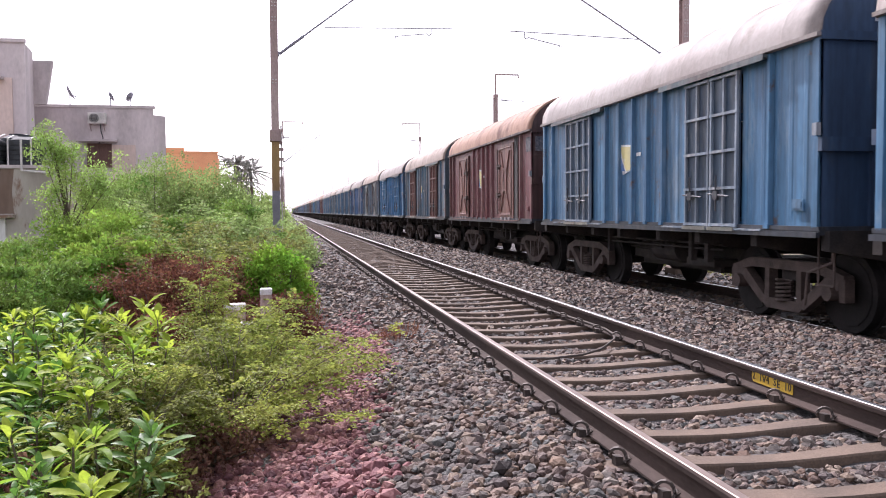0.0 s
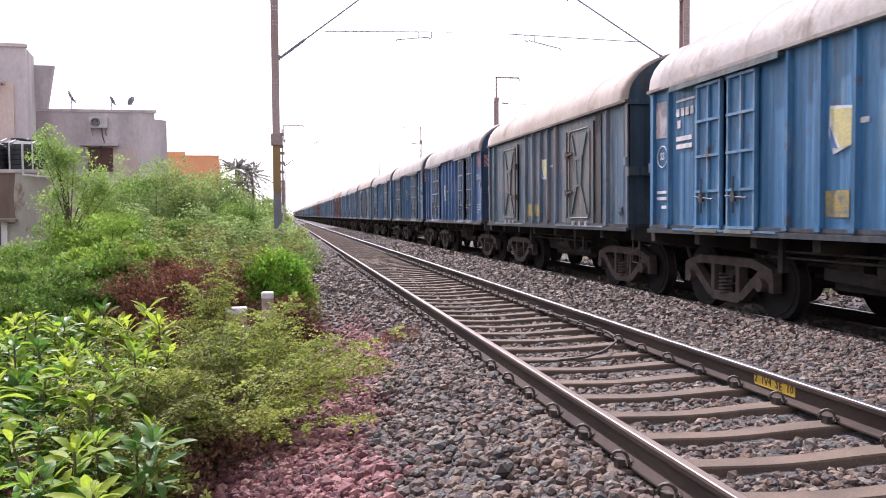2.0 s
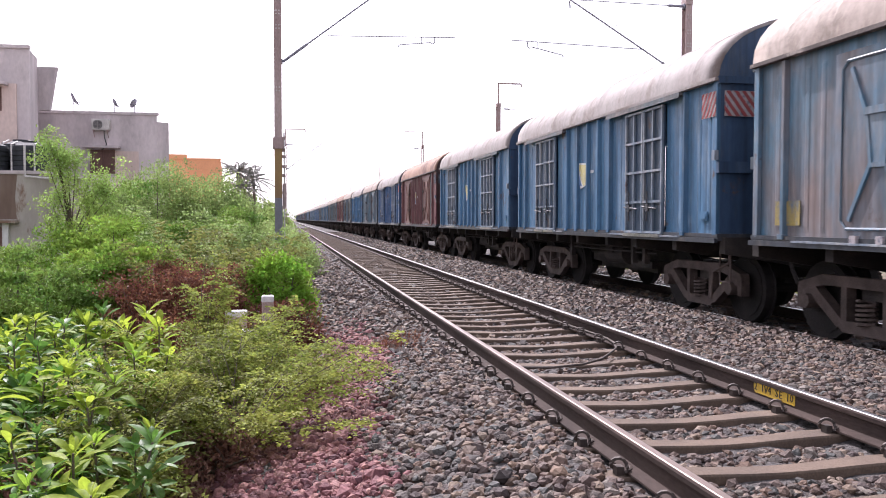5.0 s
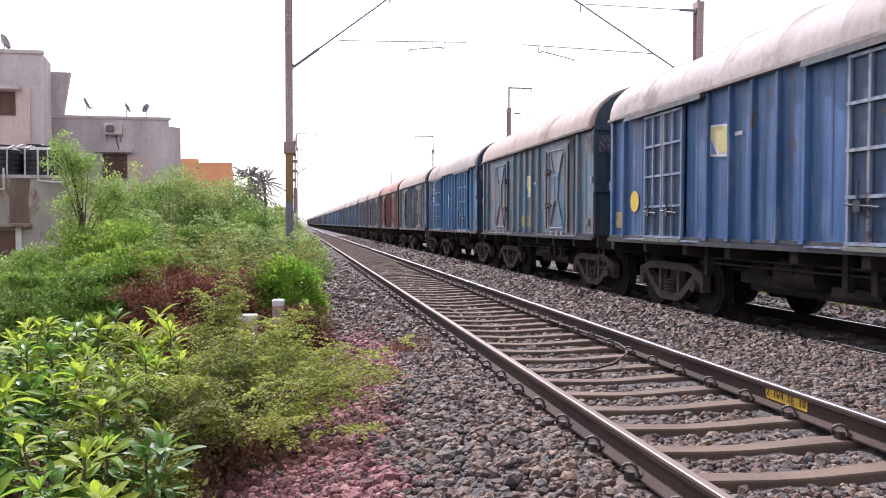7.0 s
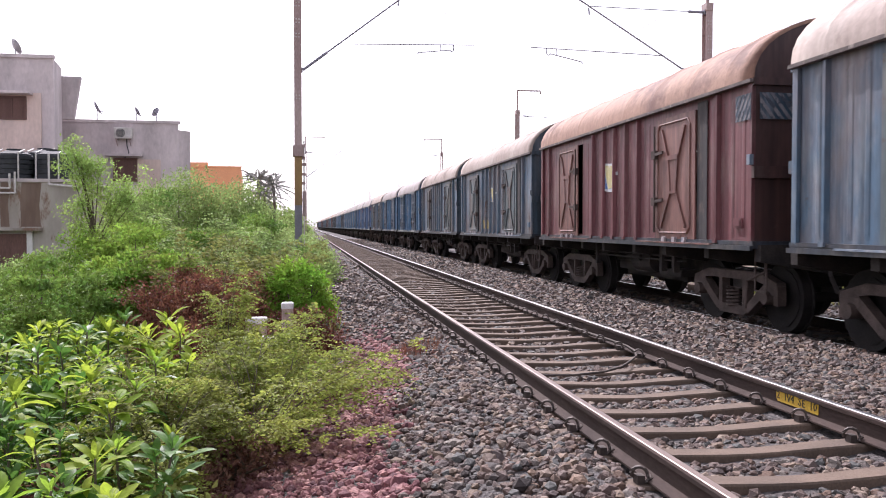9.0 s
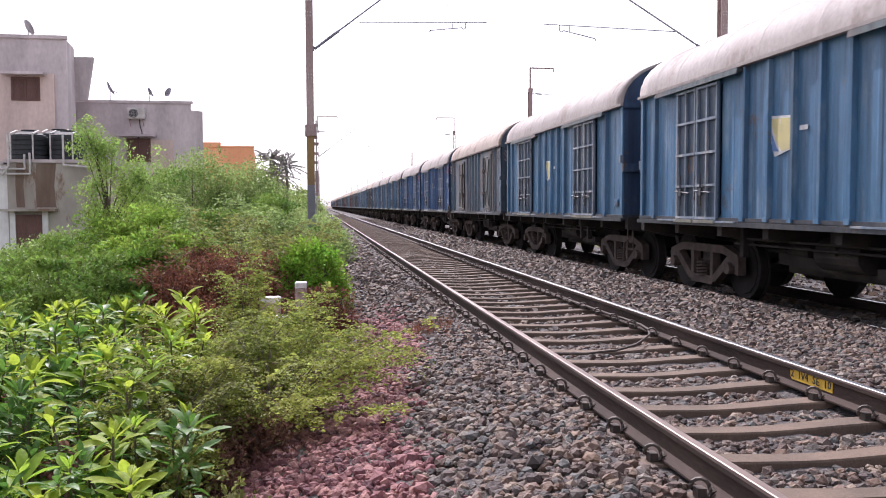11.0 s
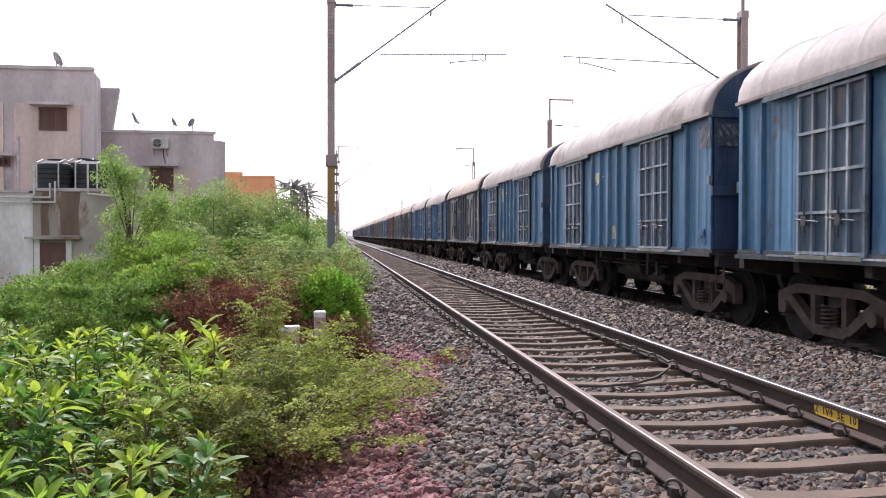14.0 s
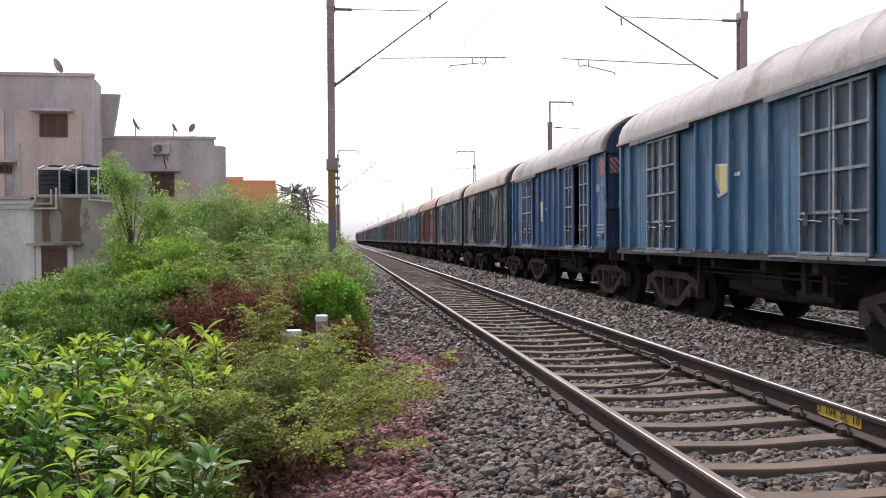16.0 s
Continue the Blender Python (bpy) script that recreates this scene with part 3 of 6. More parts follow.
def build_track(name, x, z, count, clips, label, heads):
    tr = empty(name, pose(x, 0, z), label, "railway track", kind="structure")
    for side, head in zip((-1, 1), heads):
        bm = bmesh.new()
        extrude(bm, rail_profile(side * 0.874), 1, -12, 700)
        r = part("rail", bm, rail_side, tr, "rusty steel rail with a polished head")
        bm = bmesh.new()
        extrude(bm, [(side * 0.874 - 0.027, -0.001), (side * 0.874 + 0.027, -0.001), (side * 0.874 + 0.02, 0.0025), (side * 0.874 - 0.02, 0.0025)], 1, -12, 700)
        part("running_surface", bm, head, r, "shiny running surface")
    first, clip = None, None
    for i in range(-12, count):
        m = pose(0, SLEEPER_0 + i * SLEEPER_GAP, random.uniform(-0.006, 0.004), 0, random.uniform(-0.2, 0.2), random.uniform(-0.5, 0.5))
        if first is None:
            first = s = part("sleeper", sleeper_mesh(), concrete, tr)
            s.matrix_basis = m
        else:
            s = same_mesh(first, m, tr)
        if 0 <= i < clips:
            for rail in (-0.874, 0.874):
                for out in (-1, 1):
                    cm = pose(rail + out * 0.045, 0, -0.165, 0, 0, 0 if out > 0 else 180)
                    if clip is None:
                        clip = part("clip", clip_mesh(), clip_steel, s)
                        clip.matrix_basis = cm
                    else:
                        same_mesh(clip, cm, s)
    return tr


build_track("track_1", TRACK_X, TRACK_Z, 236, 50, "broad gauge track with rusty rails on concrete sleepers", (rail_head, bright_head))
build_track("track_2", TRAIN_X, TRAIN_Z, 110, 0, "broad gauge track under the goods train", (bright_head, bright_head))

# yellow mark on the far rail's web, and the bond wire beside it
mark = empty("rail_mark", pose(TRACK_X + 0.874 - 0.0125, 5.64, TRACK_Z - 0.078), "yellow painted rail mark with black lettering", "rail mark")
bm = bmesh.new()
extrude(bm, [(a, z) for a, z in ((-0.265, -0.046), (0.245, -0.046), (0.265, -0.025), (0.268, 0.02), (0.25, 0.044), (-0.25, 0.046), (-0.268, 0.03), (-0.27, -0.03))], 0, -0.004, 0.0)
part("panel", bm, yellow_paint, mark)


def lettering(name, text, size, mat, parent, m):
    c = bpy.data.curves.new(name, "FONT")
    c.resolution_u = 2
    c.body, c.size, c.extrude, c.align_x, c.align_y = text, size, 0.0015, "CENTER", "CENTER"
    tmp = bpy.data.objects.new(name, c)
    me = bpy.data.meshes.new_from_object(tmp)
    bpy.data.objects.remove(tmp)
    me.materials.append(mat)
    ob = new(name, me)
    ob.parent = parent
    ob.matrix_basis = m
    return ob


FACE_LEFT = Matrix(((0, 0, -1, 0), (-1, 0, 0, 0), (0, 1, 0, 0), (0, 0, 0, 1)))  # writing read from the left of the tracks
for k, letter in enumerate("2 IV4 SE 10"):
    if letter != " ":
        lettering("letter", letter, 0.085, black_paint, mark, Matrix.Translation((-0.0065, 0.235 - k * 0.047, 0.002 * (-1) ** k)) @ FACE_LEFT)

bm = bmesh.new()
hose(bm, [(3.60, 11.6, -0.06), (3.62, 10.6, -0.055), (3.63, 9.95, -0.05), (3.66, 9.4, -0.05), (3.66, 8.9, -0.05), (3.60, 8.55, -0.05), (3.49, 8.24, -0.055), (3.31, 7.97, -0.06), (3.10, 7.68, -0.065), (2.84, 7.49, -0.075), (2.5, 7.42, -0.085), (1.98, 7.45, -0.075)], 0.012, 6)
tagged(part("bond_cable", bm, clip_steel), "dark steel bond cable looped between the rails", "cable")

# ---------------------------------------------------------------- the goods train
PITCH, BODY = 10.963, 10.03
SILL, EAVE, RISE, HALF = 1.22, 3.51, 0.95, 1.72
RIBS = (0.98, 3.92, 4.50, 5.08, 5.66, 6.28, 9.40)
DOORS = ((1.66, 3.12), (7.02, 8.44))
DOOR_Z = (1.36, 3.34)


def arch(n=20, grow=0.0, half=HALF, rise=RISE):
    pts = []
    for i in range(n + 1):
        a = math.pi * i / n
        c, s = math.cos(a), math.sin(a)
        pts.append((-(half + grow) * math.copysign(abs(c) ** (2 / 2.2), c), EAVE + (rise + grow) * abs(s) ** (2 / 2.2)))
    return pts


def build_roof(mat, parent, eave):
    """A curved sheet roof, a little dented, with its eave strips and seams."""
    n, m = 18, 24
    seams = (0.72, 1.95, 3.3, 4.55, 5.9, 7.2, 8.5, 9.4)  # lapped sheet joints across the roof
    ys = sorted([-0.02 + (BODY + 0.04) * j / m for j in range(m + 1)] + [y + d for y in seams for d in (-0.035, -0.012, 0.012, 0.035)])
    lap = {y + d for y in seams for d in (-0.012, 0.012)}
    m = len(ys) - 1
    inner, outer = arch(n, -0.03), arch(n, 0.0)
    bm = bmesh.new()
    seed = random.uniform(0, 90)
    rows = []
    for j, y in enumerate(ys):
        ring = []
        for i, (x, z) in enumerate(outer):
            d = 0.022 * noise.noise((x * 1.3 + seed, y * 1.1, z)) + 0.02 * noise.noise((x * 1.1 + seed, y * 3.6, 0)) + 0.008 * noise.noise((x * 4, y * 4 + seed, z * 4))
            if i in (0, n) or j in (0, m):
                d *= 0.3
            elif y in lap:
                d += 0.016
            ring.append(bm.verts.new((x, y, z + d)))
        rows.append(ring)
    for a, b in zip(rows, rows[1:]):
        for i in range(n):
            bm.faces.new((a[i], a[i + 1], b[i + 1], b[i]))
    for ring, y in ((rows[0], -0.02), (rows[-1], BODY + 0.02)):
        inn = [bm.verts.new((x, y, z - 0.02)) for x, z in inner]
        for i in range(n):
            bm.faces.new((ring[i], ring[i + 1], inn[i + 1], inn[i]))
    bmesh.ops.recalc_face_normals(bm, faces=bm.faces[:])
    roof = part("roof", bm, mat, parent, smooth=True)
    for s in (-1, 1):
        bm = bmesh.new()
        box(bm, min(s * 1.66, s * 1.755), max(s * 1.66, s * 1.755), -0.03, BODY + 0.03, EAVE - 0.035, EAVE + 0.012)
        part("eave_strip", bm, eave, roof)


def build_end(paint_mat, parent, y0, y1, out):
    """A flat end wall with its ribs; its shade is put into a darker paint."""
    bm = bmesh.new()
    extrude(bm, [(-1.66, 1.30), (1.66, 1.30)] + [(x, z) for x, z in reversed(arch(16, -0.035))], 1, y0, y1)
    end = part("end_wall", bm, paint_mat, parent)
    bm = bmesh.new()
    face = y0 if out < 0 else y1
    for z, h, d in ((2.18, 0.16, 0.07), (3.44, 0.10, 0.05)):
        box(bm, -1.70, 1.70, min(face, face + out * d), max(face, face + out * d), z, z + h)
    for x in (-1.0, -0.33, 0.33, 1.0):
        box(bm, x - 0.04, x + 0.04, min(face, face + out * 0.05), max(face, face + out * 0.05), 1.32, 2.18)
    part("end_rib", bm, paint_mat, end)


def build_side(paint_mat, parent, s):
    """A side wall with two door openings; s is -1 for the side towards the camera."""
    def xx(a, b):
        return (s * b, s * a) if s < 0 else (s * a, s * b)
    ys, press = [0.02], [0]
    for y in (np.arange(0.3, BODY - 0.2, 0.29) if s < 0 else ()):  # shallow pressed flutes
        if not any(a - 0.09 < y < b + 0.09 for a, b in DOORS):
            ys += [y - 0.05, y - 0.03, y + 0.03, y + 0.05]
            press += [0, 1, 1, 0]
    for a, b in DOORS:
        ys += [a, b]
        press += [0, 0]
    ys, press = ys + [BODY - 0.02], press + [0]
    order = np.argsort(ys)
    ys, press = np.array(ys)[order], np.array(press)[order]
    zs = (1.30, DOOR_Z[0], 1.44, 3.30, DOOR_Z[1], EAVE)
    bm = bmesh.new()
    grid = [[bm.verts.new((s * (1.64 + (0.006 if p and k in (2, 3) else 0)), y, z)) for y, p in zip(ys, press)] for k, z in enumerate(zs)]
    for k in range(len(zs) - 1):
        for i in range(len(ys) - 1):
            mid = (ys[i] + ys[i + 1]) / 2
            if not (1 <= k <= 3 and any(a < mid < b for a, b in DOORS)):
                bm.faces.new((grid[k][i], grid[k][i + 1], grid[k + 1][i + 1], grid[k + 1][i]))
    bmesh.ops.recalc_face_normals(bm, faces=bm.faces[:])
    if s < 0:
        bmesh.ops.solidify(bm, geom=[f for f in bm.faces if f.calc_center_median().z < 1.45 or f.calc_center_median().z > 3.25], thickness=0.03)
    part("side_wall", bm, paint_mat, parent)
    for a, b in ((0.0, 0.10), (BODY - 0.10, BODY)) if s < 0 else ():
        bm = bmesh.new()
        p0, p1 = xx(1.645, 1.70)
        box(bm, p0, p1, a, b, 1.30, EAVE - 0.04)
        part("corner_post", bm, paint_mat, parent)


def rib_mesh():
    bm = bmesh.new()
    extrude(bm, [(-1.64, -0.04), (-1.706, -0.026), (-1.71, 0.022), (-1.64, 0.038)], 2, 1.30, 3.46)
    box(bm, -1.728, -1.64, -0.05, 0.05, 1.28, 1.34)
    return bm


def grid_leaf(width, panel_mat, bar_mat, parent, y0, shift=0.0):
    """One leaf of a sliding door: a sheet behind a grid of flat bars, two fields wide and four high."""
    z0, z1 = DOOR_Z[0] - 0.08, DOOR_Z[1] + 0.04
    bm = bmesh.new()
    box(bm, -1.685, -1.665, 0, width, z0, z1)
    leaf = part("door_leaf", bm, panel_mat, parent)
    leaf.matrix_basis = pose(0, y0 + shift, 0)
    bm = bmesh.new()
    for u in (0.0, 0.5, 1.0):
        y = 0.03 + u * (width - 0.06)
        box(bm, -1.725, -1.686, y - 0.02, y + 0.02, z0, z1)
    for u in (0.0, 0.25, 0.5, 0.75, 1.0):
        z = z0 + 0.03 + u * (z1 - z0 - 0.06)
        box(bm, -1.732, -1.687, 0.0, width, z - 0.019, z + 0.019)
    part("door_grid", bm, bar_mat, leaf, "flat bar grid")
    bm = bmesh.new()
    box(bm, -1.765, -1.733, width * 0.60, width * 0.76, 1.66, 1.78)
    bar(bm, (-1.75, width * 0.68, 1.5), (-1.75, width * 0.68, 2.0), 0.014, 6)
    bar(bm, (-1.755, width * 0.2, 1.70), (-1.755, width * 0.95, 1.74), 0.012, 6)
    part("latch", bm, dark_sill, leaf)
    bm = bmesh.new()
    box(bm, -1.765, -1.665, 0.02, width - 0.02, z0 - 0.05, z0)
    part("door_runner", bm, chrome, leaf, "scuffed bright runner")
    return leaf


def pressed_leaf(width, panel_mat, bar_mat, parent, y0, hinge):
    """A one-piece door pressed with a rounded frame and a crossed brace, with hinge flaps below."""
    z0, z1 = DOOR_Z[0] - 0.04, DOOR_Z[1]
    bm = bmesh.new()
    box(bm, -1.69, -1.665, 0, width, z0, z1)
    leaf = part("door_leaf", bm, panel_mat, parent)
    leaf.matrix_basis = pose(0, y0, 0)
    bm = bmesh.new()
    a, b, c, d, r = 0.16, width - 0.12, z0 + 0.1, z1 - 0.1, 0.09
    loop = [(a + r, c), (b - r, c), (b, c + r), (b, d - r), (b - r, d), (a + r, d), (a, d - r), (a, c + r), (a + r, c)]
    hose(bm, [(-1.692, y, z) for y, z in loop], 0.02, 6)
    m, h = (a + b) / 2, (c + d) / 2
    for sy in (-1, 1):  # a waisted panel with splayed legs above and below
        top, bot = (-1.70, m + sy * 0.17, h + 0.30), (-1.70, m + sy * 0.10, h - 0.22)
        beam(bm, (-1.70, m + sy * (b - a) * 0.36, d - 0.09), top, 0.035, 0.045)
        beam(bm, top, bot, 0.035, 0.045)
        beam(bm, bot, (-1.70, m + sy * (b - a) * 0.38, c + 0.09), 0.035, 0.045)
    extrude(bm, [(m - 0.17, h + 0.30), (m + 0.17, h + 0.30), (m + 0.10, h - 0.22), (m - 0.10, h - 0.22)], 0, -1.706, -1.69)
    beam(bm, (-1.702, m - 0.2, h + 0.33), (-1.702, m + 0.2, h + 0.33), 0.05, 0.08)
    beam(bm, (-1.70, m - 0.13, h - 0.24), (-1.70, m + 0.13, h - 0.24), 0.04, 0.05)
    part("pressed_brace", bm, panel_mat, leaf)
    bm = bmesh.new()
    edge = 0.05 if hinge > 0 else width - 0.05
    bar(bm, (-1.73, edge, z0 + 0.1), (-1.73, edge, z1 - 0.1), 0.018, 6)
    for z in (1.95, 2.75):
        box(bm, -1.76, -1.69, edge - 0.07, edge + 0.07, z - 0.07, z + 0.07)
        beam(bm, (-1.74, edge, z), (-1.74, edge + hinge * 0.35, z + 0.02), 0.03, 0.05)
    part("lock_bar", bm, bar_mat, leaf)
    for y in (0.3, 0.65, 1.05):
        bm = bmesh.new()
        box(bm, -1.74, -1.69, y - 0.05, y + 0.05, z0 - 0.08, z0 + 0.03)
        part("hinge_flap", bm, panel_white, leaf)
    return leaf


def side_frame_mesh():
    """A cast bogie side frame in the plane y z, round x = 0."""
    bm = bmesh.new()
    t = 0.07
    extrude(bm, [(-1.22, 0.60), (-1.22, 0.70), (-0.75, 0.83), (0.75, 0.83), (1.22, 0.70), (1.22, 0.60), (0.7, 0.70), (-0.7, 0.70)], 0, -t, t)
    for s in (-1, 1):
        def q(*pts):
            p = [(s * y, z) for y, z in pts]
            extrude(bm, p if s > 0 else list(reversed(p)), 0, -t * 0.95, t * 0.95)
        q((1.24, 0.38), (1.24, 0.66), (1.12, 0.66), (1.14, 0.38))
        q((1.04, 0.60), (0.93, 0.70), (0.38, 0.30), (0.46, 0.20))
        q((0.40, 0.22), (0.40, 0.74), (0.30, 0.74), (0.30, 0.22))
    extrude(bm, [(-0.44, 0.22), (-0.36, 0.16), (0.36, 0.16), (0.44, 0.22), (0.40, 0.30), (-0.40, 0.30)], 0, -t, t)
    return bm


def spring_mesh():
    """The outer coil of the spring nest."""
    bm = bmesh.new()
    hose(bm, [(-0.03 + 0.09 * math.cos(k * math.pi / 4), 0.125 * math.sin(k * math.pi / 4), 0.29 + 0.0068 * k) for k in range(45)], 0.02, 5)
    return bm


def wheelset_mesh():
    bm = bmesh.new()
    for s in (-1, 1):
        bar(bm, (s * 0.80, 0, 0), (s * 0.93, 0, 0), 0.50, 20)
        bar(bm, (s * 0.775, 0, 0), (s * 0.80, 0, 0), 0.53, 20)
        bar(bm, (s * 0.93, 0, 0), (s * 0.945, 0, 0), 0.42, 14)
        bar(bm, (s * 0.945, 0, 0), (s * 1.02, 0, 0), 0.13, 10)
    bar(bm, (-1.15, 0, 0), (1.15, 0, 0), 0.075, 8)
    return bm


def build_bogie(parent, y):
    bm = bmesh.new()
    box(bm, -1.05, 1.05, -0.18, 0.18, 0.58, 0.80)
    box(bm, -0.3, 0.3, -0.3, 0.3, 0.80, 0.98)
    for s in (-1, 1):
        for e in (-1, 1):
            beam(bm, (s * 0.6, e * 0.42, 0.42), (s * 0.98, e * 0.42, 0.42), 0.12, 0.22)
    bg = part("bogie", bm, grime, parent, "grimy cast steel bogie")
    bg.matrix_basis = pose(0, y, 0)
    for s in (-1, 1):
        f = part("side_frame", side_frame_mesh(), cast, bg)
        f.matrix_basis = pose(s * 1.10, 0, 0.02)
        if s < 0:
            sp = part("spring", spring_mesh(), cast, bg)
            sp.matrix_basis = pose(s * 1.10, 0, 0)
    for e in (-1, 1):
        w = part("wheelset", wheelset_mesh(), wheel_black, bg)
        w.matrix_basis = pose(0, e * 1.0, 0.5)
    for s in (-1,):
        for e in (-1, 1):
            bm = bmesh.new()
            bar(bm, (s * 1.0, e * 1.0, 0.5), (s * 1.24, e * 1.0, 0.5), 0.095, 14)
            box(bm, min(s * 1.03, s * 1.17), max(s * 1.03, s * 1.17), e * 1.0 - 0.13, e * 1.0 + 0.13, 0.54, 0.66)
            part("axle_box", bm, cast, bg)
    return bg


def build_underframe(parent, sill_mat):
    bm = bmesh.new()
    box(bm, -1.70, 1.70, -0.04, BODY + 0.04, 1.27, 1.32)
    for s in (-1, 1):
        box(bm, min(s * 1.60, s * 1.69), max(s * 1.60, s * 1.69), -0.04, BODY + 0.04, SILL, 1.285)
    part("sole_bar", bm, sill_mat, parent)
    for s in (-1, 1):
        bm = bmesh.new()
        box(bm, min(s * 1.692, s * 1.74), max(s * 1.692, s * 1.74), -0.04, BODY + 0.04, SILL - 0.03, SILL + 0.035)
        part("sill_lip", bm, sill_mat, parent)
    bm = bmesh.new()
    box(bm, -0.28, 0.28, -0.05, BODY + 0.05, 0.88, 1.27)
    part("centre_sill", bm, grime, parent)
    cross = None
    for y in (-0.05, 1.4, 2.9, 4.2, 5.8, 7.1, 8.6, BODY + 0.05):
        if cross is None:
            bm = bmesh.new()
            extrude(bm, [(-1.62, 1.27), (-1.62, 1.04), (-0.4, 0.84), (0.4, 0.84), (1.62, 1.04), (1.62, 1.27)], 1, -0.07, 0.07)
            cross = part("cross_member", bm, grime, parent)
            cross.matrix_basis = pose(0, y, 0)
        else:
            same_mesh(cross, pose(0, y, 0), parent)
    bm = bmesh.new()
    bar(bm, (-1.0, 4.4, 0.86), (-1.0, 5.3, 0.86), 0.22, 18)
    box(bm, -1.25, -0.75, 4.8, 4.9, 0.86, 1.25)
    part("air_reservoir", bm, grime, parent)
    bm = bmesh.new()
    bar(bm, (-0.75, 5.9, 0.82), (-0.75, 6.4, 0.82), 0.17, 16)
    bar(bm, (-0.75, 6.4, 0.82), (-0.75, 7.5, 0.80), 0.03, 8)
    part("brake_cylinder", bm, grime, parent)
    bm = bmesh.new()
    for z in (0.92, 0.84):
        bar(bm, (-1.3, 2.7, z + 0.08), (-1.3, 7.2, z + 0.08), 0.018, 6)
    for y in (3.1, 3.6, 6.9):
        box(bm, -1.36, -1.26, y - 0.05, y + 0.05, 0.72, 1.27)
    part("brake_rod", bm, grime, parent)
    bm = bmesh.new()
    box(bm, -1.1, 1.1, 3.3, 4.2, 0.62, 0.74)
    # plain plate added to close the bright gap under the floor
    box(bm, -0.7, -0.66, 2.9, 6.7, 0.5, 1.2)
    beam(bm, (-0.9, 3.4, 0.6), (-0.9, 6.6, 0.72), 0.06, 0.16)
    beam(bm, (0.9, 3.4, 0.6), (0.9, 6.6, 0.72), 0.06, 0.16)
    part("brake_rigging", bm, grime, parent)
    for y0, y1 in ((-0.47, 0.0), (BODY, BODY + 0.47)):
        bm = bmesh.new()
        box(bm, -0.13, 0.13, min(y0, y1) + (0.12 if y0 < 0 else 0), max(y0, y1) - (0.12 if y0 > 0 else 0), 0.98, 1.16)
        box(bm, -0.22, 0.22, y0 + 0.0 if y0 < 0 else y1 - 0.2, y0 + 0.2 if y0 < 0 else y1, 0.92, 1.22)
        bevel(bm, 0.03)
        part("coupler", bm, grime, parent)
    bm = bmesh.new()
    tube(bm, [(-0.55, -0.02, 1.02), (-0.62, -0.2, 0.82), (-0.6, -0.32, 0.62), (-0.5, -0.44, 0.7)], 0.03, 8)
    part("brake_hose", bm, grime, parent)
    bm = bmesh.new()
    tube(bm, [(-1.45, 0.02, 1.2), (-1.45, 0.05, 0.9), (-1.45, 0.5, 0.75), (-1.45, 0.55, 0.35)], 0.018, 6)
    tube(bm, [(-1.45, 0.30, 1.2), (-1.45, 0.30, 0.62), (-1.45, 0.02, 0.62), (-1.45, 0.02, 1.2)], 0.014, 6)
    part("foot_step", bm, cast, parent)


def build_poster(parent, y, z, w=0.5, h=0.62, torn=False):
    bm = bmesh.new()
    pts = [(y, z), (y + w, z + 0.04), (y + w, z + h), (y, z + h - 0.03)]
    if torn:
        pts = [(y + 0.04, z + 0.08), (y + w * 0.8, z), (y + w, z + h * 0.4), (y + w * 0.97, z + h), (y, z + h * 0.93)]
    extrude(bm, pts, 0, -1.658, -1.654)
    p = part("poster", bm, paper, parent, "weathered white, yellow and blue paper poster")
    bm = bmesh.new()  # yellow field with a curved edge
    extrude(bm, [(y + w * a, z + h * b) for a, b in ((0.05, 0.16), (0.5, 0.12), (0.66, 0.3), (0.8, 0.5), (0.93, 0.72), (0.95, 0.93), (0.06, 0.88))], 0, -1.662, -1.659)
    part("yellow_print", bm, poster_yellow, p)
    bm = bmesh.new()  # blue corner
    extrude(bm, [(y + w * a, z + h * b) for a, b in ((0.62, 0.12), (0.93, 0.14), (0.94, 0.58), (0.84, 0.42), (0.74, 0.26))], 0, -1.662, -1.659)
    part("blue_print", bm, poster_blue, p)
    bm = bmesh.new()
    box(bm, -1.6575, -1.6545, y - 0.62 * w, y - 0.28 * w, z + h * 0.55, z + h * 0.66)
    part("paper_slip", bm, paper, parent)


def slant(u, width, run, lo, hi, z0, z1):
    """A slanted stripe from u at the foot to u + run at the head, cut off at lo and hi."""
    pts = [(u, z0), (u + width, z0), (u + width + run, z1), (u + run, z1)]
    for keep, edge in ((1, lo), (-1, hi)):
        out = []
        for (a, p), (b, q) in zip(pts, pts[1:] + pts[:1]):
            ina, inb = keep * (a - edge) >= 0, keep * (b - edge) >= 0
            if ina:
                out.append((a, p))
            if ina != inb:
                out.append((edge, p + (q - p) * (edge - a) / (b - a)))
        pts = out
        if len(pts) < 3:
            return []
    return pts


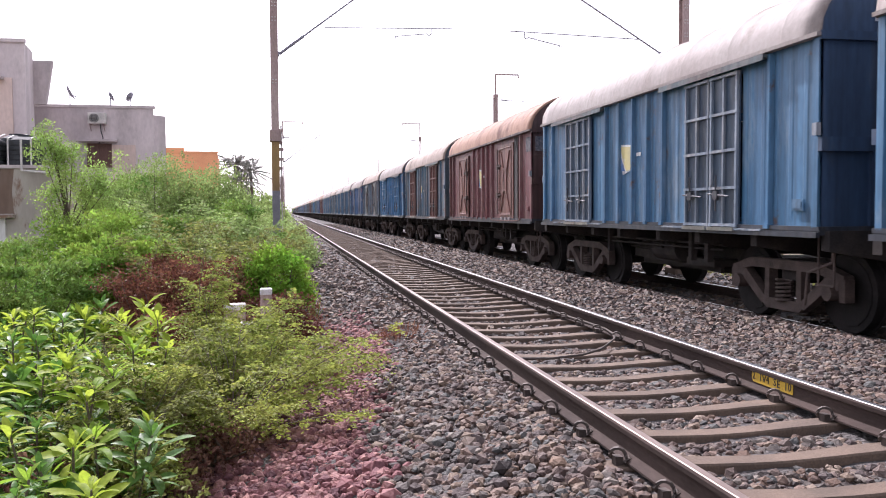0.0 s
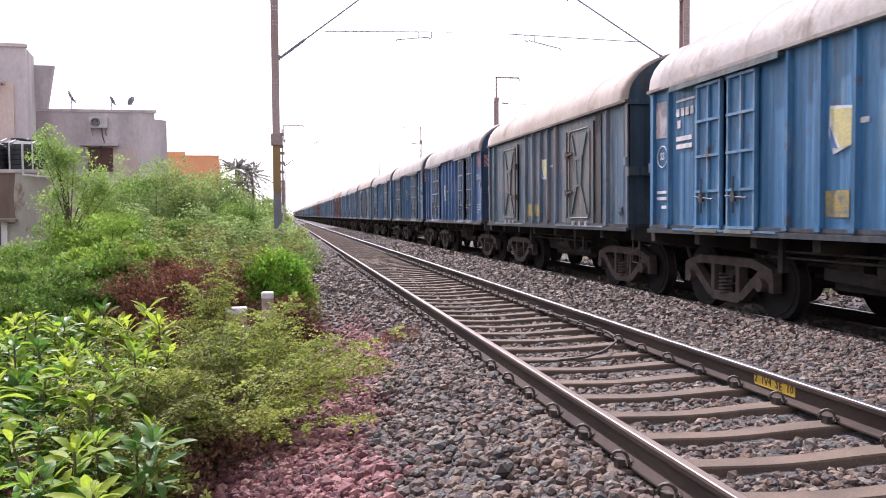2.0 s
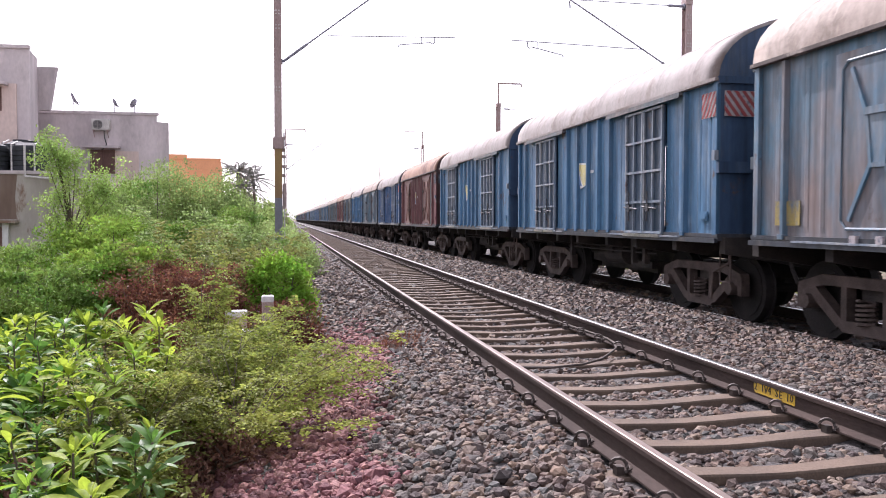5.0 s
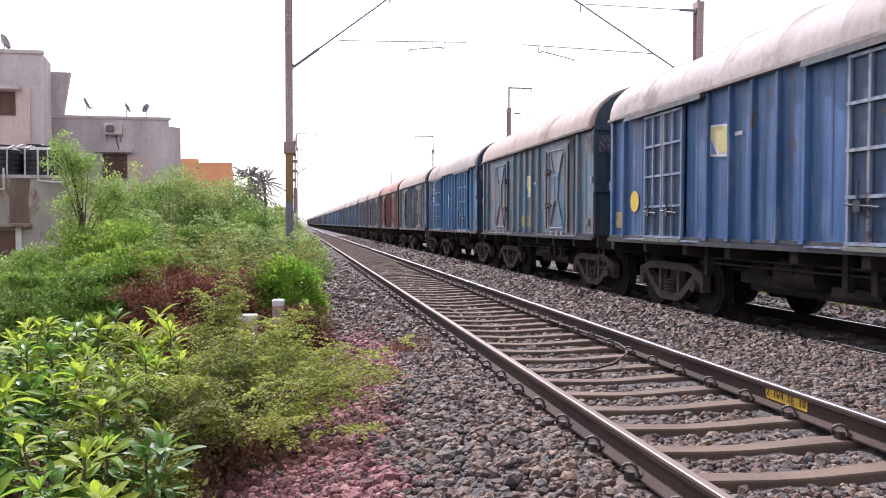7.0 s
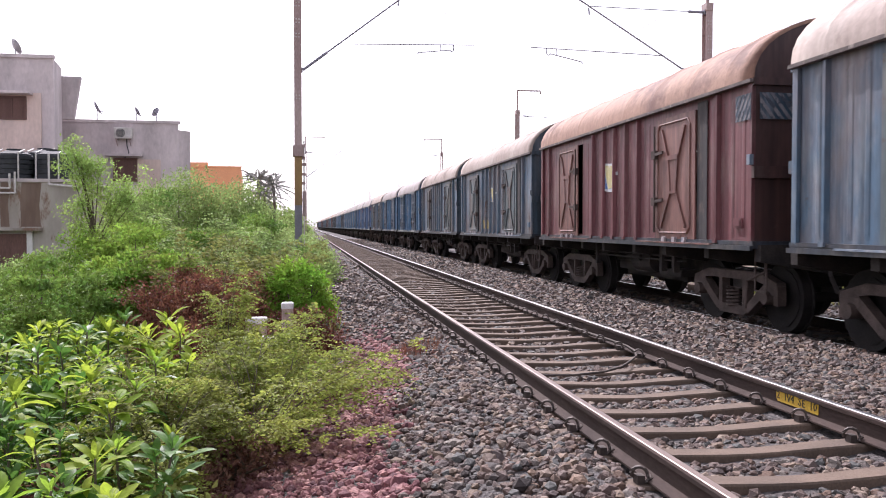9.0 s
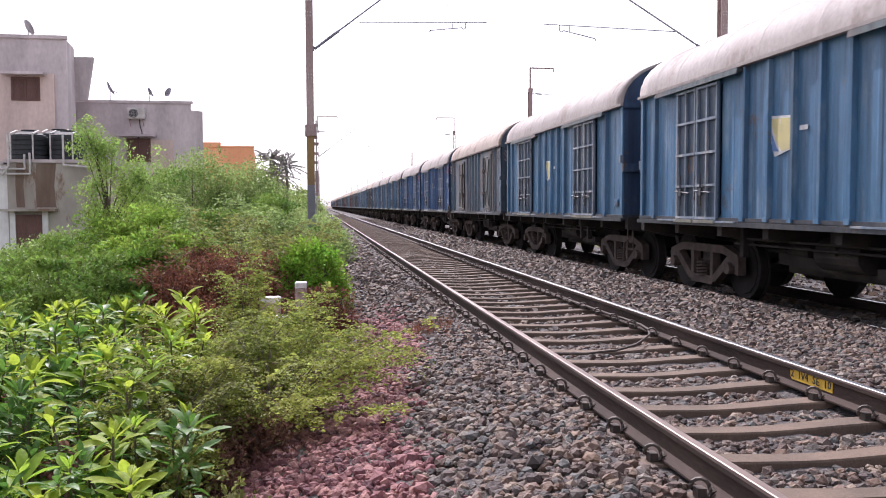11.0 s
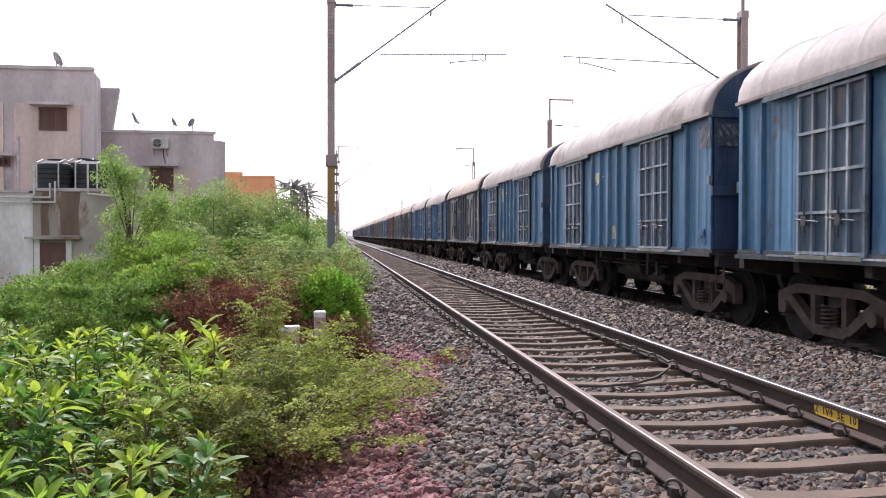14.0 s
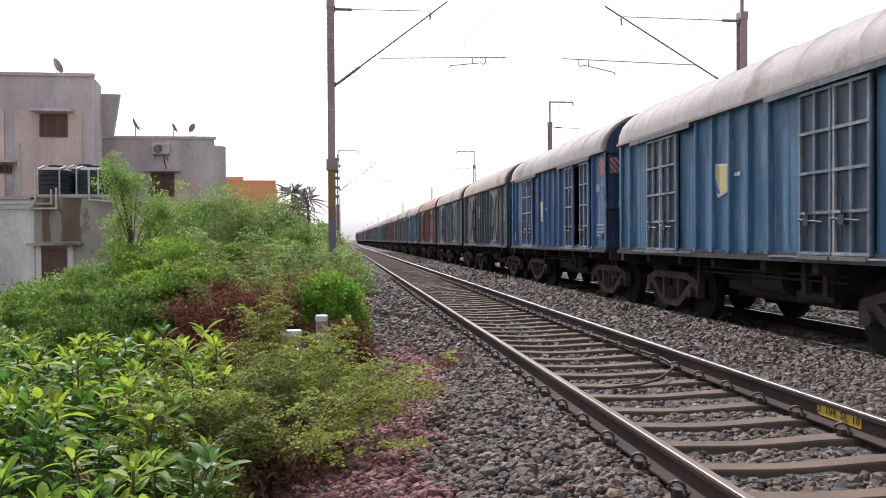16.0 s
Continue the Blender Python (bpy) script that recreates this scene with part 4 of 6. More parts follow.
def build_stripes(parent, z, faded=False):
    """Slanted warning stripes on the side's corner and on the end."""
    plain, ink = (slate, stencil_faint) if faded else (panel_white, red_paint)
    bm = bmesh.new()
    box(bm, -1.706, -1.702, 0.02, 0.42, z, z + 0.36)
    p = part("warning_panel", bm, plain, parent, "red and white striped warning panel" if not faded else "faded striped warning panel")
    bm = bmesh.new()
    for k in range(7):
        pts = slant(0.06 + k * 0.105, 0.05, -0.24, 0.022, 0.418, z + 0.003, z + 0.357)
        if pts:
            extrude(bm, pts, 0, -1.710, -1.7065)
    part("stripe", bm, ink, p)
    bm = bmesh.new()
    box(bm, -1.60, -0.85, -0.028, -0.022, z, z + 0.36)
    p = part("warning_panel", bm, plain, parent, "red and white striped warning panel" if not faded else "faded striped warning panel")
    bm = bmesh.new()
    for k in range(9):
        pts = slant(-1.54 + k * 0.12, 0.06, -0.28, -1.598, -0.852, z + 0.003, z + 0.357)
        if pts:
            extrude(bm, pts, 1, -0.034, -0.029)
    part("stripe", bm, ink, p)


def build_marks(parent, code="", rows=4):
    """White stencilled marks on the panel beside the first door; the long ones are plain bars."""
    bm = bmesh.new()
    for z, n, h in ((2.86, 0, 0.10), (2.58, 6, 0.22), (2.30, 5, 0.22), (2.02, 3, 0.18))[:rows]:
        for k in range(n):
            y = 0.80 - k * 0.115
            box(bm, -1.660, -1.6535, y - 0.055, y, z + 0.02, z + h - 0.02)
    if code:
        lettering("stencilled_kind", "\u092c\u0940\u0938\u0940\u090f\u0928\u090f\u091a\u090f\u0932", 0.15, stencil, parent, Matrix.Translation((-1.6555, 0.47, 2.90)) @ FACE_LEFT)
    for z in (1.80, 1.72, 1.64, 1.56):
        box(bm, -1.660, -1.6535, 0.25, 0.78, z, z + 0.035)
    part("stencilled_mark", bm, stencil, parent, "white stencilled marks")["kind"] = "stuff"
    if code:
        lettering("stencilled_code", code, 0.24, stencil, parent, Matrix.Translation((-1.6555, 1.37, 2.42)) @ FACE_LEFT)
        lettering("stencilled_code", {"ECR": "\u092a\u0942\u092e\u0930\u0947", "NCR": "\u0909\u092e\u0930\u0947"}[code], 0.24, stencil, parent, Matrix.Translation((-1.6555, 1.37, 2.14)) @ FACE_LEFT)
        bm = bmesh.new()
        for k in range(3):
            box(bm, -1.660, -1.6535, 1.18 + k * 0.14, 1.28 + k * 0.14, 2.62, 2.78)
        part("stencilled_mark", bm, stencil, parent)["kind"] = "stuff"


def build_spring_mark(parent):
    """A pale patch, the ringed spring letters and short lines on a wagon's last panels; the lines are plain bars."""
    bm = bmesh.new()
    box(bm, -1.657, -1.653, 9.5, 9.9, 2.72, 3.3)
    part("paint_patch", bm, panel_white, parent, "dusty pale painted patch")
    bm = bmesh.new()
    hose(bm, [(-1.6545, 9.68 + 0.17 * math.sin(k * math.pi / 12), 2.42 + 0.17 * math.cos(k * math.pi / 12)) for k in range(25)], 0.008, 5)
    part("stencilled_ring", bm, white_paint, parent)
    lettering("stencilled_letters", "SS", 0.17, white_paint, parent, Matrix.Translation((-1.6555, 9.68, 2.42)) @ FACE_LEFT)
    bm = bmesh.new()
    for y0, y1, z, h in ((9.5, 9.86, 1.82, 0.05), (9.5, 9.86, 1.72, 0.05), (9.48, 9.7, 1.58, 0.05), (8.62, 9.2, 3.22, 0.035), (8.95, 9.05, 3.0, 0.12), (9.1, 9.2, 3.0, 0.12), (8.8, 8.9, 3.0, 0.12), (8.65, 8.75, 3.0, 0.12), (9.06, 9.16, 2.82, 0.12), (8.7, 9.2, 2.62, 0.07), (8.7, 9.2, 2.5, 0.07)):
        box(bm, -1.660, -1.6535, y0, y1, z, z + h)
    part("stencilled_mark", bm, white_paint, parent)["kind"] = "stuff"


def build_disc(parent, y, z):
    bm = bmesh.new()
    bar(bm, (-1.6535, y, z), (-1.658, y, z), 0.19, 20)
    part("paint_disc", bm, poster_disc, parent, "round yellow painted mark")


def build_zone(parent, zone, above_zone, y, z):
    """A zone's letters on one field, and a bar for the number beside them."""
    for k, (letter, above) in enumerate(zip(zone, above_zone)):
        at = y + (0.13, -0.16, -0.50)[k]
        lettering("stencilled_letter", letter, 0.26, stencil, parent, Matrix.Translation((-1.6555, at, z)) @ FACE_LEFT)
        lettering("stencilled_letter", above, 0.3, stencil, parent, Matrix.Translation((-1.6555, at, z + 0.32)) @ FACE_LEFT)
    bm = bmesh.new()
    for q in (0, 1):
        box(bm, -1.660, -1.6535, y - 0.74, y - 0.64, z - 0.1 + q * 0.32, z + 0.1 + q * 0.32)
    part("stencilled_mark", bm, stencil, parent)["kind"] = "stuff"


def build_wagon(style, body, bars, panel, roof_mat, label, poster=None, code="", marks=0, stripes=None, gap=0.0, yellow=None, hand_wheel=False, disc=False, letters=None):
    w = empty("covered_wagon", None, label, "goods wagon", "wagons of the train")
    build_underframe(w, dark_sill)
    build_roof(roof_mat, w, roof_mat if style == "grid" else rusty_eave)
    # darker copy of the body colour, for ends turned away from the sun
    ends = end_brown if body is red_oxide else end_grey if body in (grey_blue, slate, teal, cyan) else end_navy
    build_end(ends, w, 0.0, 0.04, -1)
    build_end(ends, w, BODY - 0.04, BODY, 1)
    for s in (-1, 1):
        build_side(body, w, s)
    rib = None
    for y in RIBS:
        if rib is None:
            rib = part("rib", rib_mesh(), body, w)
            rib.matrix_basis = pose(0, y, 0)
        else:
            same_mesh(rib, pose(0, y, 0), w)
    for (a, b), hinge in zip(DOORS, (-1, 1)):
        bm = bmesh.new()
        box(bm, -1.775, -1.64, a - 0.66, b + 0.78, 3.425, 3.465)
        box(bm, -1.78, -1.768, a - 0.66, b + 0.78, 3.385, 3.424)
        if style == "grid":
            part("door_rail", bm, door_grey, w)
        else:
            bm.free()
        bm = bmesh.new()
        box(bm, -1.75, -1.64, a - 0.6, b + 0.7, 1.245, 1.268)
        part("door_sill", bm, bars, w)
        half = (b - a) / 2
        if style == "grid":
            grid_leaf(half - 0.01, panel, bars, w, a, -gap if a < 4 or gap < 0.2 else 0)
            grid_leaf(half - 0.01, panel, bars, w, a + half + 0.01, gap * 0.4 if a < 4 or gap < 0.2 else 0)
        else:
            slid = -gap if gap < 0 and a > 4 else 0.0  # slid along past its opening
            pressed_leaf(b - a - max(gap, 0.0), panel, cast, w, a + slid, hinge)
            if a < 4:
                bm = bmesh.new()
                # flat strip in place of a recess, its shade put into the colour
                box(bm, -1.662, -1.6585, a - 0.34, a - 0.02, 1.32, 3.44)
                part("guide_plate", bm, rusty_recess, w, "rusty dark strip for the shaded recess beside the door")
        # the doors of the far side
        bm = bmesh.new()
        box(bm, 1.665, 1.69, a, b, DOOR_Z[0] - 0.04, DOOR_Z[1])
        part("door_leaf", bm, panel, w)
    for y in (1.44, 8.59):
        build_bogie(w, y)
    if poster:
        build_poster(w, *poster)
    if marks or code:
        build_marks(w, code, marks)
    if letters:
        build_zone(w, *letters)
    if disc:
        build_disc(w, 8.98, 1.93)
    if stripes:
        build_stripes(w, 2.98, stripes == "faded")
    if yellow:
        bm = bmesh.new()
        box(bm, -1.657, -1.6535, yellow[0], yellow[0] + yellow[1], 1.45, 1.75)
        part("paint_patch", bm, faded_yellow, w, "faded yellow painted patch")
    bm = bmesh.new()  # label clip and reading plate
    box(bm, -1.67, -1.654, 0.30, 0.52, 1.5, 1.64)
    box(bm, -1.68, -1.67, 0.33, 0.49, 1.53, 1.61)
    part("plate_holder", bm, body, w)
    bm = bmesh.new()
    box(bm, -1.76, -1.70, -0.05, 0.03, 2.36, 2.5)
    part("lamp_bracket", bm, bar_grey, w, "pale lamp bracket")
    if hand_wheel:
        bm = bmesh.new()
        ring = [(-1.78, -0.6 + 0.3 * math.sin(i * math.pi / 12), 1.2 + 0.3 * math.cos(i * math.pi / 12)) for i in range(25)]
        tube(bm, ring, 0.018, 8)
        for k in range(4):
            a = k * math.pi / 2 + 0.5
            bar(bm, (-1.78, -0.6, 1.2), (-1.78, -0.6 + 0.29 * math.sin(a), 1.2 + 0.29 * math.cos(a)), 0.01, 6)
        tube(bm, [(-1.78, -0.6, 1.2), (-1.66, -0.6, 1.2), (-1.66, -0.6, 0.7), (-1.62, -0.02, 1.24)], 0.03, 8)
        tube(bm, [(-1.66, -0.02, 1.2), (-1.66, -0.02, 0.3)], 0.02, 6)
        part("brake_wheel", bm, cast, w, "spoked hand brake wheel")
    return w


# the kinds of wagon, each built once
KINDS = {
    "m": build_wagon("grid", blue, bar_grey, door_blue, roof_dust, "mid blue covered wagon with grid doors and a dusty roof", (5.12, 2.15, 0.52, 0.55, True), "", 0, None, 0.0, None),
    "s": build_wagon("grid", blue, bar_grey, door_blue, roof_dust, "mid blue covered wagon with striped panels and grid doors", (5.12, 2.15, 0.52, 0.55, True), "", 0, "red", 0.0, None),
    "e": build_wagon("grid", blue, bar_grey, door_blue, roof_dust, "mid blue covered wagon with white stencilled marks", (4.53, 2.2, 0.52, 0.55), "ECR", 4, "red", 0.0, (9.55, 0.3)),
    "o": build_wagon("grid", deep_blue, bar_deep, door_deep, roof_dust, "deep blue covered wagon with a half open grid door", (5.72, 2.0, 0.46, 0.62), "", 2, "red", 0.42, (9.55, 0.3)),
    "n": build_wagon("grid", deep_blue, bar_deep, door_deep, roof_dust, "deep blue covered wagon with striped warning panels", (5.71, 2.48, 0.54, 0.5), "NCR", 3, "red", 0.0, (9.55, 0.3), disc=True),
    "w": build_wagon("grid", deep_blue, bar_deep, door_deep, roof_dust, "deep blue covered wagon with a hand brake wheel", (5.2, 2.1, 0.42, 0.6), "", 3, "red", 0.0, (9.55, 0.3), True),
    "b": build_wagon("grid", bright_blue, bar_bright, bright_blue, roof_dust, "bright blue covered wagon with grid doors", (5.15, 2.15, 0.4, 0.55, True), "", 0, "faded", 0.1, (5.2, 0.4)),
    "t": build_wagon("grid", teal, bar_red, brown_door, roof_tan, "faded teal covered wagon with rusty brown doors", (5.15, 2.05, 0.42, 0.6), "", 0, None, 0.0, None),
    "g": build_wagon("pressed", grey_blue, bar_grey, door_grey, roof_tan, "grey blue covered wagon with pressed doors", (4.54, 2.3, 0.5, 0.5), "", 0, None, 0.0, (5.15, 1.05)),
    "q": build_wagon("pressed", grey_blue, bar_grey, door_grey, roof_tan, "grey blue covered wagon with a hand brake wheel", (4.54, 2.3, 0.5, 0.5), "", 0, None, 0.0, (5.15, 1.05), True),
    "x": build_wagon("pressed", teal, bar_grey, teal, roof_tan, "faded blue covered wagon with pressed doors", (5.15, 2.2, 0.46, 0.6, True), "", 1, None, 0.0, (9.1, 0.5), letters=("NER", ("\u0909", "\u092a", "\u0930\u0947"), 5.94, 2.52)),
    "z": build_wagon("pressed", cyan, bar_grey, cyan, roof_tan, "faded cyan covered wagon with pressed doors", (4.56, 2.2, 0.5, 0.6, True), "", 0, "faded", 0.0, (4.56, 1.0)),
    "h": build_wagon("pressed", grey_blue, bar_grey, door_grey, roof_tan, "grey covered wagon with a pressed door ajar", None, "", 0, "faded", 0.3, None),
    "d": build_wagon("grid", blue, bar_grey, door_blue, roof_dust, "mid blue covered wagon with faded yellow patches", (5.72, 2.7, 0.4, 0.3, True), "", 0, "faded", 0.0, (4.56, 0.35)),
    "c": build_wagon("grid", blue, bar_grey, door_blue, roof_dust, "mid blue covered wagon with zone letters and a yellow poster", (5.69, 2.74, 0.54, 0.52), "", 0, None, 0.0, (5.72, 0.5), letters=("WCR", ("\u092a", "\u092e", "\u0930\u0947"), 4.79, 2.26)),
    "k": build_wagon("pressed", slate, bar_grey, slate, roof_tan, "dark slate blue covered wagon with pressed doors", (5.72, 2.4, 0.46, 0.5), "", 0, "faded", 0.0, (9.3, 0.3), letters=("NER", ("\u0909", "\u092a", "\u0930\u0947"), 1.24, 2.26)),
    "r": build_wagon("pressed", red_oxide, bar_red, red_door, roof_rust, "red oxide covered wagon with pressed doors and a rusty roof", (5.2, 2.2, 0.42, 0.6), "", 0, "faded", 0.0, None),
    "u": build_wagon("pressed", red_oxide, bar_red, red_door, roof_rust, "red oxide covered wagon with a door slid part open", (5.2, 2.2, 0.42, 0.6), "", 0, "faded", -0.2, None),
}
build_spring_mark(KINDS["b"])
#        -1 0123456789
ORDER = "e" + "mrtbgoemxs" + "mrnzbqughm" + "mhwnddckmo" + "kgrmhtrkmg" + "hgrrxmrotg" + "mkhrg"
TRAIN = []
used = set()
for k, kind in enumerate(ORDER):
    proto = KINDS[kind]
    if kind in used:
        TRAIN.append(copy_thing(proto, pose(0, 0, 0)))
    else:
        used.add(kind)
        TRAIN.append(proto)

# ---------------------------------------------------------------- masts of the overhead line
def build_mast(x, y, height, side=1, bracket=None, arm=0.0, lattice=False):
    """A steel mast with a thin top pole; side is the way (+1 or -1 along x) in which its bracket reaches over the track.
    bracket: how far the bracket's tip, the register tube's two ends, its two droppers and the wire lie from the mast."""
    base = float(ground_z(x, y)) - 0.1
    m = empty("overhead_line_mast", pose(x, y, base), "brownish steel overhead line mast beside the track", "mast", "overhead line masts")
    h = height - base
    if lattice:
        for s in (-1, 1):
            bm = bmesh.new()
            box(bm, s * 0.075 - 0.02, s * 0.075 + 0.02, -0.12, 0.12, 0, h)
            part("leg", bm, mast_steel, m)
        bm = bmesh.new()
        for i in range(int(h / 0.5)):
            z = i * 0.5
            beam(bm, (-0.07, -0.1, z), (0.07, -0.1, z + 0.25), 0.05, 0.012)
            beam(bm, (0.07, -0.1, z + 0.25), (-0.07, -0.1, z + 0.5), 0.05, 0.012)
        part("lacing", bm, mast_steel, m)["kind"] = "stuff"
    else:
        bm = bmesh.new()
        extrude(bm, [(-0.09, -0.125), (0.09, -0.125), (0.09, -0.107), (0.012, -0.107), (0.012, 0.107), (0.09, 0.107), (0.09, 0.125),
                     (-0.09, 0.125), (-0.09, 0.107), (-0.012, 0.107), (-0.012, -0.107), (-0.09, -0.107)], 2, 0, h)
        part("post", bm, mast_steel, m)
    bm = bmesh.new()
    box(bm, -0.35, 0.35, -0.35, 0.35, 0, 0.35)
    bevel(bm, 0.04)
    part("foundation", bm, concrete, m)
    if not lattice:
        for z0 in (4.5, 6.0, 6.35, 6.75):
            bm = bmesh.new()
            for dx in (-0.035, 0.035):
                for dz in (-0.04, 0.04):
                    bar(bm, (dx, -0.139, z0 - base + dz), (dx, -0.131, z0 - base + dz), 0.018, 8)
            part("bolt_group", bm, pipe_white, m)
        bm = bmesh.new()
        box(bm, -0.13, 0.13, -0.16, 0.16, 3.05 - base, 3.32 - base)
        part("clamp", bm, mast_steel, m)
        bm = bmesh.new()
        box(bm, -0.1, 0.1, -0.14, 0.14, h - 0.2, h)
        part("cap_clamp", bm, mast_steel, m)
    if bracket:
        tip, r0, r1, d0, d1, wire, zw = bracket
        a = side * 0.12
        zl, zt = 5.18 - base, 7.05 - base
        stay = tip - 0.45
        rise = (7.33 - base - zl) / (tip - 0.12)
        bm = bmesh.new()
        for k in range(6):
            u = 0.28 + k * 0.05
            bar(bm, (a + side * u, 0, zl + rise * u), (a + side * (u + 0.025), 0, zl + rise * (u + 0.025)), 0.038, 10)
        box(bm, min(0, a), max(0, a), -0.07, 0.07, zl - 0.05, zl + 0.05)
        bar(bm, (a, 0, zl), (a + side * 0.6, 0, zl + rise * 0.6), 0.035, 8)
        part("insulator", bm, wire_dark, m)
        bm = bmesh.new()
        bar(bm, (a, 0, zl), (side * tip, 0, 7.33 - base), 0.021, 8)
        bar(bm, (side * (stay + 0.02), 0, 7.03 - base), (side * stay, 0, 6.85 - base), 0.02, 6)
        part("bracket_tube", bm, wire_dark, m)
        bm = bmesh.new()
        bar(bm, (a, 0, zt), (side * stay, 0, zt + 0.02), 0.011, 8)
        part("stay_tube", bm, wire_dark, m)
        bm = bmesh.new()
        bar(bm, (a, 0, zt), (a + side * 0.42, 0, zt), 0.036, 8)
        box(bm, min(0, a), max(0, a), -0.08, 0.08, zt - 0.06, zt + 0.06)
        part("stay_insulator", bm, wire_dark, m)
        bm = bmesh.new()
        bar(bm, (side * r0, 0, 5.86 - base), (side * r1, 0, 5.95 - base), 0.012, 8)
        part("register_tube", bm, wire_dark, m)
        bm = bmesh.new()
        za, zb = 5.93 - base, 5.80 - base
        tube(bm, [(side * d1, 0, za), (side * d1, 0, zb), (side * (d1 - 0.05), 0, zb - 0.04), (side * (d1 - 0.1), 0, zb), (side * wire, 0, zw + 0.05 - base), (side * (wire - 0.02), 0, zw - base)], 0.013, 6)
        bar(bm, (side * d0, 0, za), (side * d0, 0, zb - 0.04), 0.010, 6)
        part("steady_arm", bm, wire_dark, m)
    if arm:
        bm = bmesh.new()
        box(bm, -0.035, 0.035, -0.035, 0.035, h - 0.3, h + 1.06)
        box(bm, min(0, arm), max(0, arm), -0.035, 0.035, h + 1.0, h + 1.06)
        bar(bm, (arm, 0, h + 1.0), (arm, 0, h + 0.86), 0.03, 8)
        part("top_pole", bm, mast_steel, m)
        if not bracket:
            bm = bmesh.new()
            bar(bm, (0, 0, h - 0.25), (arm * 1.3, 0, h - 0.32), 0.012, 6)
            bar(bm, (arm * 0.25, 0, h - 0.26), (arm * 0.5, 0, h - 0.28), 0.035, 8)
            part("side_arm", bm, wire_dark, m)
    return m


LEFT_BRACKET = (2.93, 1.22, 4.43, 3.56, 3.89, 2.99, 5.66)
RIGHT_BRACKET = (3.75, 1.28, 4.87, 4.19, 4.45, 3.50, 5.57)
first_mast = build_mast(-0.17, 20.5, 7.27, 1, LEFT_BRACKET, 1.4)
foot = first_mast.matrix_basis.translation.z
for z0, z1, mat, words in ((0.35, 1.85, mast_grey, "grey painted foot"), (1.85, 3.05, mast_ochre, "faded ochre painted band")):
    bm = bmesh.new()
    for s in (-1, 1):  # paint on both flanges
        box(bm, -0.093, 0.093, min(s * 0.122, s * 0.128), max(s * 0.122, s * 0.128), z0 - foot, z1 - foot)
    part("paint_band", bm, mat, first_mast, words)
bm = bmesh.new()
bar(bm, (0.14, 0, 0.5 - foot), (0.14, 0, 3.45 - foot), 0.018, 8)
part("conduit", bm, pipe_white, first_mast, "pale conduit")
for z in (3.32, 3.02, 2.86, 2.62, 2.4, 1.98, 1.62):
    bm = bmesh.new()
    box(bm, 0.08, 0.17 + 0.02 * (z % 0.3 > 0.15), -0.05, 0.05, z - foot - 0.035, z - foot + 0.035)
    part("conduit_clamp", bm, mast_steel, first_mast)
bm = bmesh.new()
box(bm, 0.1, 0.18, -0.06, 0.06, 1.66 - foot, 2.2 - foot)
part("earth_box", bm, mast_steel, first_mast)
build_mast(10.62, 20.5, 7.27, -1, RIGHT_BRACKET, 1.2)
build_mast(10.74, 40.8, 7.27, 1, None, 1.22)
build_mast(10.67, 64.0, 7.2, -1, None, -1.4, True)
build_mast(0.02, 64.0, 7.2, 1, LEFT_BRACKET, 1.5, True)
for y in (107, 150, 193, 236, 279, 322, 365):
    build_mast(0.0, y, 7.27, 1, None, 0, True)
    build_mast(10.5, y - 15, 7.27, -1, None, 0, True)
for x, z in ((2.82, 5.66), (7.12, 5.57)):
    bm = bmesh.new()
    tube(bm, [(x, -25, z)] + [(x, y, z) for y in (20.5, 64, 107, 150, 193)], 0.0022, 5)
    tagged(part("contact_wire", bm, wire_dark), "thin overhead contact wire above the track", "wire", "contact wires")


# ---------------------------------------------------------------- buildings
def walls(bm, x0, x1, y0, y1, z0, z1):
    box(bm, x0, x1, y0, y1, z0, z1)


def wall_window(parent, x0, x1, z0, z1, y, shade=True):
    bm = bmesh.new()
    for a, b, c, d in ((x0, x0 + 0.07, z0, z1), (x1 - 0.07, x1, z0, z1), (x0 + 0.07, x1 - 0.07, z0, z0 + 0.07), (x0 + 0.07, x1 - 0.07, z1 - 0.07, z1), ((x0 + x1) / 2 - 0.03, (x0 + x1) / 2 + 0.03, z0 + 0.07, z1 - 0.07)):
        box(bm, a, b, y - 0.05, y + 0.02, c, d)
    w = part("window", bm, wood_brown, parent, "brown framed window with closed shutters")
    for a, b in ((x0 + 0.07, (x0 + x1) / 2 - 0.03), ((x0 + x1) / 2 + 0.03, x1 - 0.07)):
        bm = bmesh.new()
        box(bm, a, b, y - 0.02, y + 0.01, z0 + 0.07, z1 - 0.07)
        for k in range(1, 6):
            zz = z0 + (z1 - z0) * k / 6
            box(bm, a + 0.03, b - 0.03, y - 0.032, y - 0.021, zz - 0.05, zz + 0.04)
        part("shutter", bm, wood_brown, w)
    if shade:
        bm = bmesh.new()
        box(bm, x0 - 0.25, x1 + 0.25, y - 0.45, y, z1 + 0.06, z1 + 0.16)
        part("sunshade", bm, plaster_grey, w)


# tall grey and pink house
h = empty("house", pose(0, 0, 0), "grey plastered flat roofed house with a pink window bay", "house", "houses")
bm = bmesh.new()
extrude(bm, [(-24, 34.0), (-9.65, 34.0), (-9.9, 36.0), (-12.4, 44), (-24, 44)], 2, -0.9, 7.85)
part("wall", bm, plaster_grey, h)
bm = bmesh.new()
box(bm, -12.6, -10.1, 33.93, 33.997, -0.8, 6.5)
part("wall_bay", bm, plaster_pink, h, "faded pink plaster bay")
bm = bmesh.new()
box(bm, -17.0, -13.0, 33.93, 33.997, -0.8, 6.5)
